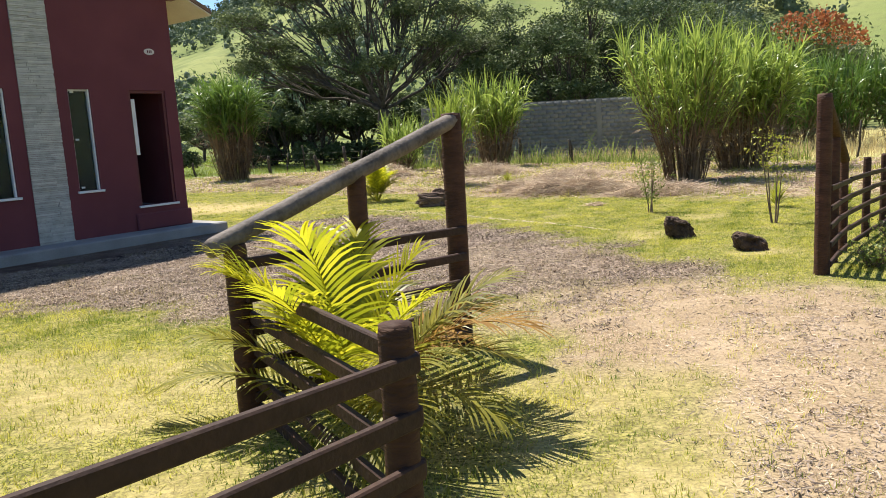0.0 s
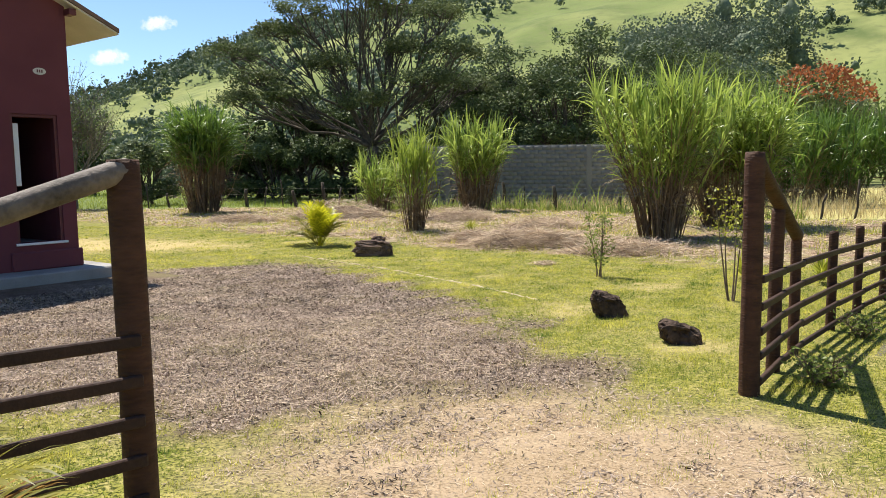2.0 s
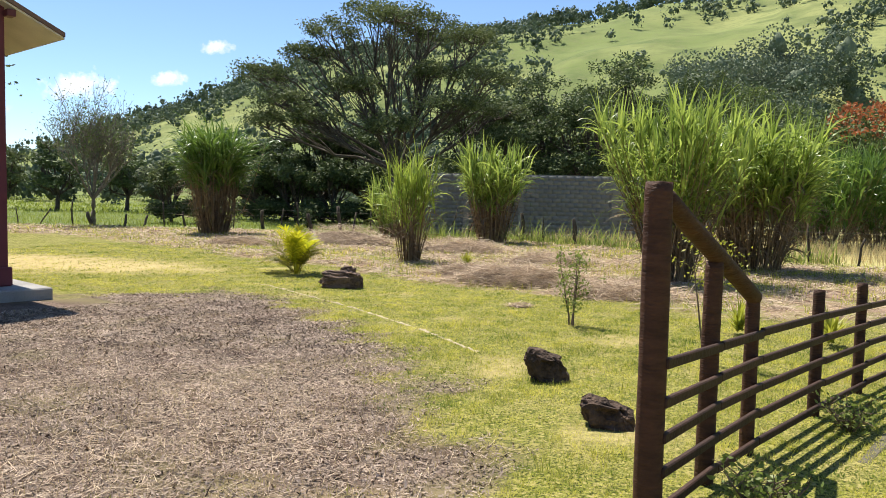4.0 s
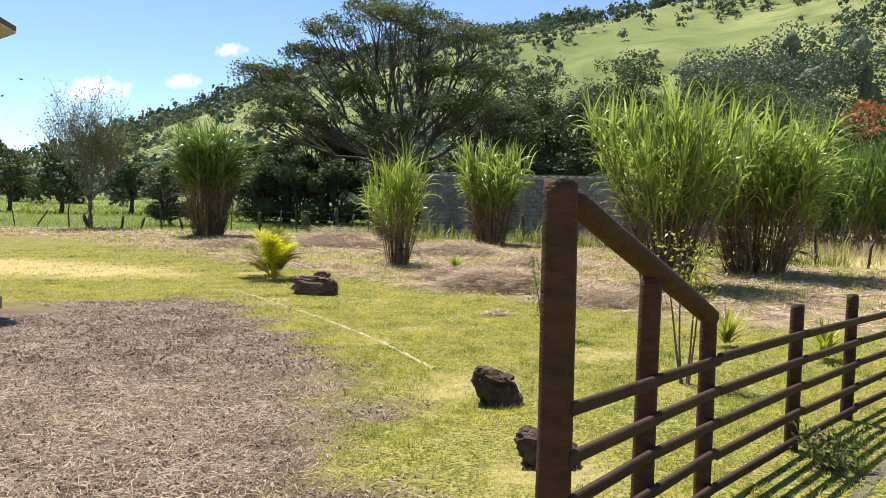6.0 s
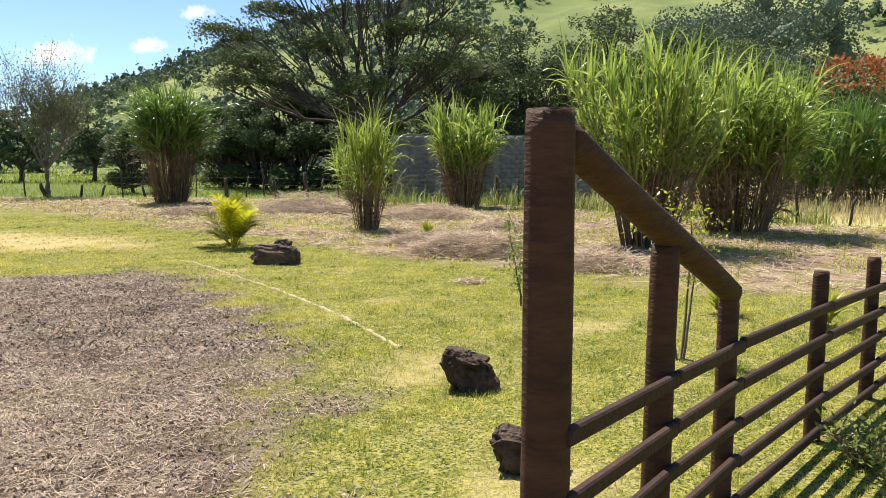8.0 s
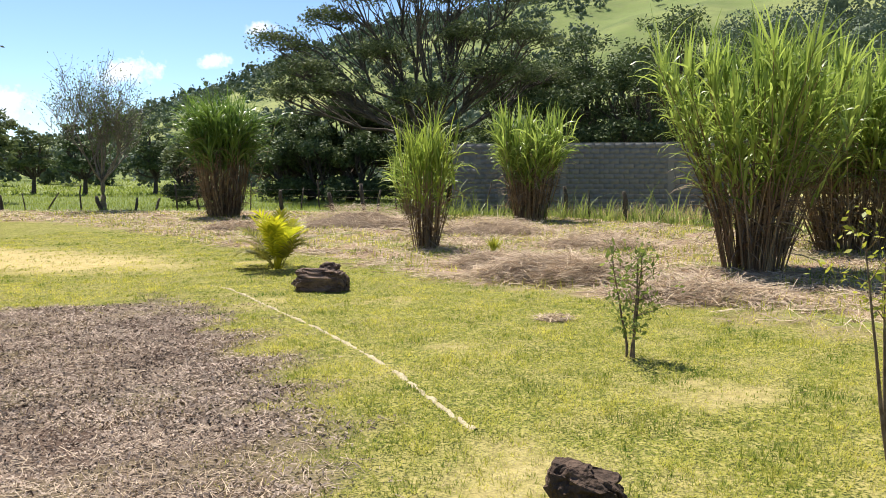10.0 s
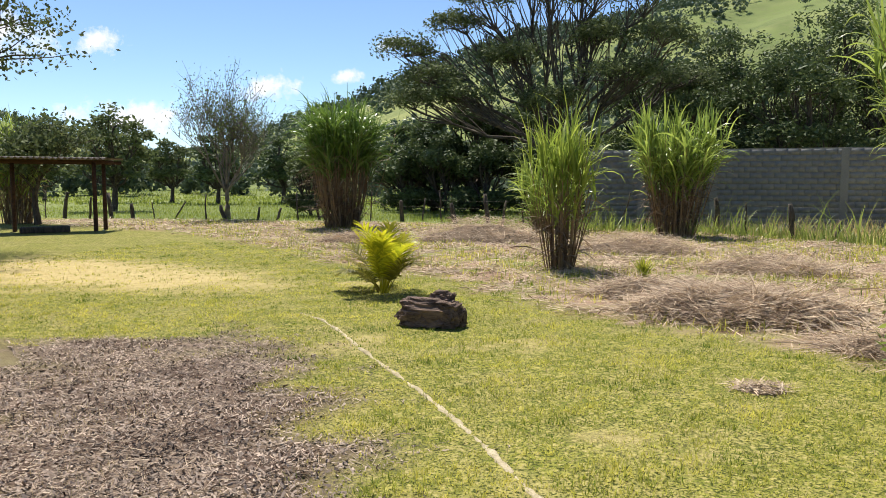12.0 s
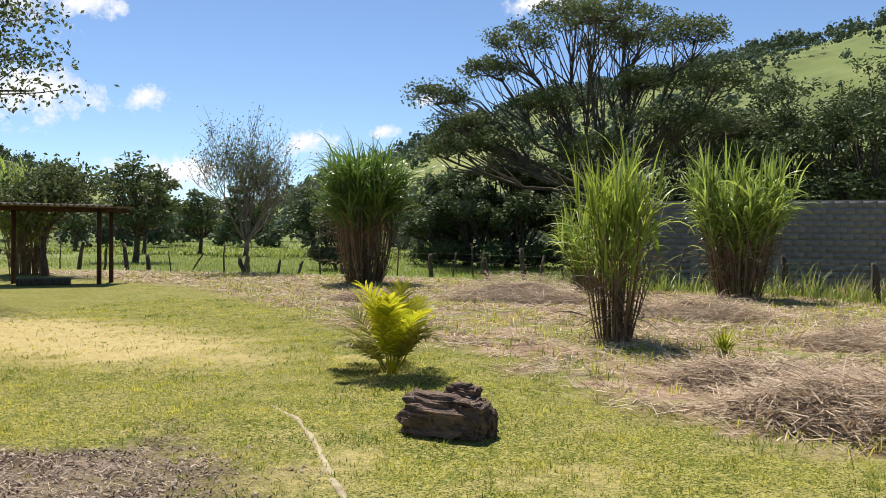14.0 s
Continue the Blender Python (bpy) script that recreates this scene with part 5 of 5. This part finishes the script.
sx, sy = scatter(0.0, 5.2, 1.5, 7.2, 60000, g, lambda x, y: z_sand(x, y) * (0.15 + 0.7 * (wav(x, y, 2.1, 5.0) + wav(x, y, 7.0, 2.0) > 0.25)))
n = len(sx)
v, f = strands(sx, sy, g.uniform(0.008, 0.05, n), g.uniform(0.003, 0.009, n), g, 0.012, 0.3)
tagged(new("bark_crumbs", mesh_np("bark_crumbs", v, f, M_CHIP)), "dark bark crumbs on the bare sandy track", "gravel", kind="stuff")
sx, sy = scatter(0.0, 5.2, 1.0, 7.2, 60000, g, lambda x, y: z_sand(x, y) * (wav(x, y, 3.1, 7.0) + wav(x, y, 8.0, 4.0) > 0.45) * 0.7)
n = len(sx)
v, f = ribbons(np.stack([sx, sy, ground_z(sx, sy) - 0.003], 1), g.uniform(0, 2 * np.pi, n), g.uniform(0.02, 0.06, n), np.full(n, 0.004), g.uniform(0.1, 1.2, n), g.uniform(0.1, 0.9, n), 1, tip=0.15, belly=0.0)
tagged(new("track_weeds", mesh_np("track_weeds", v, f, M_GRASS)), "thin weeds in tufts on the sandy track", "weeds", kind="stuff")


def heap(x, y, rx, ry, h, seed, n=3200):
    """A low heap of cut cane: a rounded core under many loose strands."""
    g = np.random.default_rng(seed)
    a, r = g.uniform(0, 2 * np.pi, n), np.sqrt(g.uniform(0, 1, n))
    px, py = rx * r * np.cos(a), ry * r * np.sin(a)
    pz = 0.8 * h * np.clip((1 - r * r) * (0.7 + 0.4 * wav(px, py, 4, seed) + 0.25 * wav(px, py, 9, seed + 2)), 0, 2) + 0.72 * h * (1 - r * r) * 0.25
    b = g.uniform(0, 2 * np.pi, n)
    c = np.stack([px, py, pz + 0.015], 1)
    v, f = ribbons(c, b, g.uniform(0.12, 0.5, n) * min(1.0, rx / 0.9), g.uniform(0.004, 0.016, n), 1.45 + g.normal(0, 0.2, n), g.uniform(-0.1, 0.6, n), 2, twist=g.normal(0, 0.8, n), tip=0.4)
    v[:, 2] = np.maximum(v[:, 2], 0.005)
    ob = thing("straw_heap", pose(x, y, gz1(x, y)), "low heap of cut dry cane straw", "straw heap", group="straw heaps")
    arr_part("straw_layer", v, f, M_STRAW, ob)
    k, m = 20, 7
    vv = []
    for i in range(m + 1):
        for j in range(k):
            t = 2 * math.pi * j / k
            rr = (i + 0.03) / (m + 0.03)
            bump = 1 + 0.15 * math.sin(3 * t + seed) + 0.3 * float(wav(rx * rr * math.cos(t), ry * rr * math.sin(t), 6, seed))
            vv.append((rx * rr * math.cos(t), ry * rr * math.sin(t), h * 0.5 * (1 - rr * rr) * bump - (0.05 if i == m else 0)))
    q = [(i * k + j, i * k + (j + 1) % k, (i + 1) * k + (j + 1) % k, (i + 1) * k + j) for i in range(m) for j in range(k)]
    arr_part("core", np.array(vv), np.array(q), M_DRYLEAF, ob)


heap(-2.8, 30.0, 2.0, 1.3, 0.75, 1, 3600)
heap(1.6, 27.6, 1.7, 1.2, 0.5, 2)
heap(3.3, 18.7, 1.5, 0.8, 0.38, 3, 6500)
heap(2.4, 20.2, 1.2, 0.7, 0.25, 4, 3600)
heap(5.0, 17.0, 1.2, 0.7, 0.22, 5)
heap(4.2, 24.0, 1.5, 0.9, 0.3, 6)
heap(-6.0, 28.6, 1.4, 0.7, 0.25, 7)
heap(3.1, 15.1, 0.22, 0.16, 0.06, 9, 300)

# hose-like pale path edge on the lawn
hose_pts = [(-1.97, 17.34), (-1.5, 17.0), (-0.95, 16.35), (-0.45, 15.64), (0.2, 14.8), (0.65, 14.28), (1.05, 13.75), (1.4, 13.26), (1.75, 12.7), (2.1, 12.05), (2.4, 11.52), (2.55, 11.3)]
he = np.array(hose_pts)
ht = np.linspace(0, len(he) - 1, 150)
hx, hy = np.interp(ht, np.arange(len(he)), he[:, 0]), np.interp(ht, np.arange(len(he)), he[:, 1])
hn = np.random.default_rng(12)
hx = hx + hn.normal(0, 0.006, 150)
v, f = tube(np.stack([hx, hy, ground_z(hx, hy) - 0.010 + 0.012 * wav(hx, hy, 7.0, 3.0)], 1), 0.026 + 0.008 * wav(hx, hy, 5.0, 2.0) + hn.normal(0, 0.004, 150), 8, hn, 0.08)
v[:, 2] = np.repeat(ground_z(hx, hy) - 0.010 + 0.012 * wav(hx, hy, 7.0, 3.0), 8) + (v[:, 2] - np.repeat(ground_z(hx, hy) - 0.010 + 0.012 * wav(hx, hy, 7.0, 3.0), 8)) * 0.75
hs = new("garden_edging", mesh_np("garden_edging", v, f, surface("pale_edging", (0.26, 0.21, 0.12), (0.54, 0.46, 0.30), 9.0, 0.9, 0.9, 60.0), smooth=True))
tagged(hs, "pale crumbling mortar edging half sunk in the lawn", "edging")

# meadow beyond the fence
mx, my = scatter(-40, 30, 25, 75, 200000, g, lambda x, y: zone(FIELD, x, y, 0.6) * (x < 6.0), (0, 20.0), 22.0)
n = len(mx)
v, f = ribbons(np.stack([mx, my, ground_z(mx, my) - 0.01], 1), g.uniform(0, 2 * np.pi, n), g.uniform(0.06, 0.24, n), np.full(n, 0.045), g.uniform(0, 0.8, n), g.uniform(0.2, 1.0, n), 1, tip=0.15, belly=0.0)
tagged(new("meadow_grass", mesh_np("meadow_grass", v, f, M_PASTURE)), "tall bright green pasture beyond the wire fence", "grass", kind="stuff")
mx, my = scatter(-85, 6, 58, 120, 18000, g, lambda x, y: 0.9 + 0 * x)
n = len(mx)
v, f = ribbons(np.stack([mx, my, ground_z(mx, my) - 0.02], 1), g.uniform(0, 2 * np.pi, n), g.uniform(0.1, 0.3, n), g.uniform(0.1, 0.3, n), g.uniform(0, 0.8, n), g.uniform(0.2, 1.0, n), 1, tip=0.3, belly=0.0)
tagged(new("far_meadow_grass", mesh_np("far_meadow_grass", v, f, M_PASTURE)), "rank green grass in the far pasture", "grass", kind="stuff")
mx, my = scatter(2, 40, 24, 50, 36000, g, lambda x, y: zone(FIELD, x, y, 0.6), (6, 24.0), 12.0)
n = len(mx)
v, f = ribbons(np.stack([mx, my, ground_z(mx, my) - 0.01], 1), g.uniform(0, 2 * np.pi, n), g.uniform(0.2, 0.7, n), np.full(n, 0.03), g.uniform(0, 0.7, n), g.uniform(0.2, 1.0, n), 2, tip=0.15, belly=0.0)
tagged(new("tall_weeds", mesh_np("tall_weeds", v, f, M_GRASS_DRY)), "tall pale green and straw weeds before the block wall", "weeds", kind="stuff")

# bough of a tree that overhangs from beside the shelter
tree(-14.3, 21.8, 10.0, 301, "tall tree with hanging leafy boughs behind the house", M_LEAF_OLIVE, trunk_r=0.28, fork=0.5, spread=0.62, mains=8, twigs=6, leaves=30000, leaf=0.13, clump=0.3, up=0.35, low=3.4, wide=1.1)
tree(-22.3, 33.6, 4.8, 302, "small dark-trunked tree behind the garden shelter", M_LEAF_OLIVE, trunk_r=0.13, fork=0.4, spread=0.5, leaves=5000, leaf=0.2, clump=0.4, up=0.7)


# ---- clouds ----
def cloud_material():
    m = bpy.data.materials.new("cloud")
    m.use_nodes = True
    nd, ln = m.node_tree.nodes, m.node_tree.links
    tc = nd.new("ShaderNodeTexCoord")
    n1 = nd.new("ShaderNodeTexNoise")
    n1.inputs["Scale"].default_value, n1.inputs["Detail"].default_value, n1.inputs["Roughness"].default_value = 0.016, 8.0, 0.66
    ln.new(tc.outputs["Object"], n1.inputs["Vector"])
    at = nd.new("ShaderNodeAttribute")
    at.attribute_name = "puff"
    ad = nd.new("ShaderNodeMath")
    ad.operation = "MULTIPLY_ADD"
    ln.new(n1.outputs["Fac"], ad.inputs[0])
    ad.inputs[1].default_value = 2.4
    ln.new(at.outputs["Fac"], ad.inputs[2])
    mr = nd.new("ShaderNodeMapRange")
    mr.inputs["From Min"].default_value, mr.inputs["From Max"].default_value = 1.42, 1.95
    ln.new(ad.outputs[0], mr.inputs[0])
    em = nd.new("ShaderNodeEmission")
    em.inputs[0].default_value, em.inputs[1].default_value = (0.96, 0.97, 1.0, 1), 0.75
    tp = nd.new("ShaderNodeBsdfTransparent")
    mx = nd.new("ShaderNodeMixShader")
    ln.new(mr.outputs[0], mx.inputs[0])
    ln.new(tp.outputs[0], mx.inputs[1])
    ln.new(em.outputs[0], mx.inputs[2])
    ln.new(mx.outputs[0], nd["Material Output"].inputs[0])
    return m


M_CLOUD = cloud_material()


def cloud(az, el, width, height):
    """A far cloud as a thin bank facing the garden; its density thins to the rim."""
    R = 2200.0
    a, e = radians(az), radians(el)
    k, q = 24, 12
    u, w = np.meshgrid(np.linspace(-1, 1, k), np.linspace(-1, 1, q))
    W, H = R * math.tan(radians(width / 2)), R * math.tan(radians(height / 2))
    bow = 0.2 * W * (1 - u * u)
    v = np.stack([u * W, -bow, w * H], -1).reshape(-1, 3)
    i = np.arange(k * q).reshape(q, k)
    f = np.stack([i[:-1, :-1], i[:-1, 1:], i[1:, 1:], i[1:, :-1]], -1).reshape(-1, 4)
    ob = new("cloud", mesh_np("cloud", v, f, M_CLOUD, True))
    d = ob.data.attributes.new("puff", "FLOAT", "POINT")
    d.data.foreach_set("value", ((0.5 + 0.03 * min(width, 16)) * (1 - np.clip(np.hypot(u, w), 0, 1) ** 1.1) - 0.08 * (np.hypot(u, w) > 0.95)).ravel().astype(np.float32))
    ob.matrix_basis = pose(-R * math.sin(a) * math.cos(e), R * math.cos(a) * math.cos(e), R * math.sin(e), 0, 0, az)
    tagged(ob, "small white fair-weather cloud in the blue sky", "cloud", kind="structure")


for c in [(50, 17, 16, 10), (46, 20, 14, 7), (41, 9.7, 4.6, 3.2), (24, 8.0, 4, 1.6), (49, 9.2, 13, 6), (45, 15.3, 7, 2.6), (39, 4.4, 11, 4), (30, 7.0, 6, 3), (20.7, 10.4, 3.4, 1.5), (13, 17, 7, 2.2), (60, 22, 16, 8)]:
    cloud(*c)

# green weeds coming up through the straw, and before the block wall
wx, wy = scatter(-20, 14, 15, 38, 130000, g, lambda x, y: z_mulch(x, y) * (wav(x, y, 1.3, 2.0) + wav(x, y, 4.0, 5.0) > -0.1) * 0.8, (1.8, 12.0), 16.0)
n = len(wx)
v, f = ribbons(np.stack([wx, wy, ground_z(wx, wy) - 0.01], 1), g.uniform(0, 2 * np.pi, n), g.uniform(0.04, 0.2, n), 0.008 + 0.0008 * np.hypot(wx - 1.8, wy - 8), g.uniform(0, 0.9, n), g.uniform(0.2, 1.2, n), 2, tip=0.15, belly=0.0)
tagged(new("straw_weeds", mesh_np("straw_weeds", v, f, M_GRASS)), "green weeds sprouting through the dry straw", "weeds", kind="stuff")
wx, wy = scatter(-9, 13, 26, 37.3, 26000, g, lambda x, y: np.exp(-((y - np.interp(x, [-8, -1.8, 4, 9, 12], [40.0, 36.0, 35.0, 30.3, 26.2])) / 0.9) ** 2) * (x > -3.5))
n = len(wx)
v, f = ribbons(np.stack([wx, wy, ground_z(wx, wy) - 0.01], 1), g.uniform(0, 2 * np.pi, n), 0.15 + g.exponential(0.28, n), g.uniform(0.02, 0.05, n), g.uniform(0, 0.5, n), g.uniform(0.2, 1.6, n), 3, tip=0.15, belly=0.3)
tagged(new("fence_weeds", mesh_np("fence_weeds", v, f, M_LEAF_LIGHT)), "tall green weeds along the wire fence", "weeds", kind="stuff")

# concrete kerb pieces beside the fence
for i in range(5):
    t0 = i / 9
    kx, ky = 5.15 + 3.4 * t0, 8.15 + 4.6 * t0
    kerb = tagged(part("kerb", box_bm(-0.30, 0.30, -0.04, 0.04, -0.05, 0.006, 0.01), M_KERB), "low grey concrete kerb piece set in the grass by the fence", "kerb", group="kerb pieces")
    kerb.matrix_basis = pose(kx, ky, gz1(kx, ky), 0, 0, math.degrees(math.atan2(4.6, 3.4)))
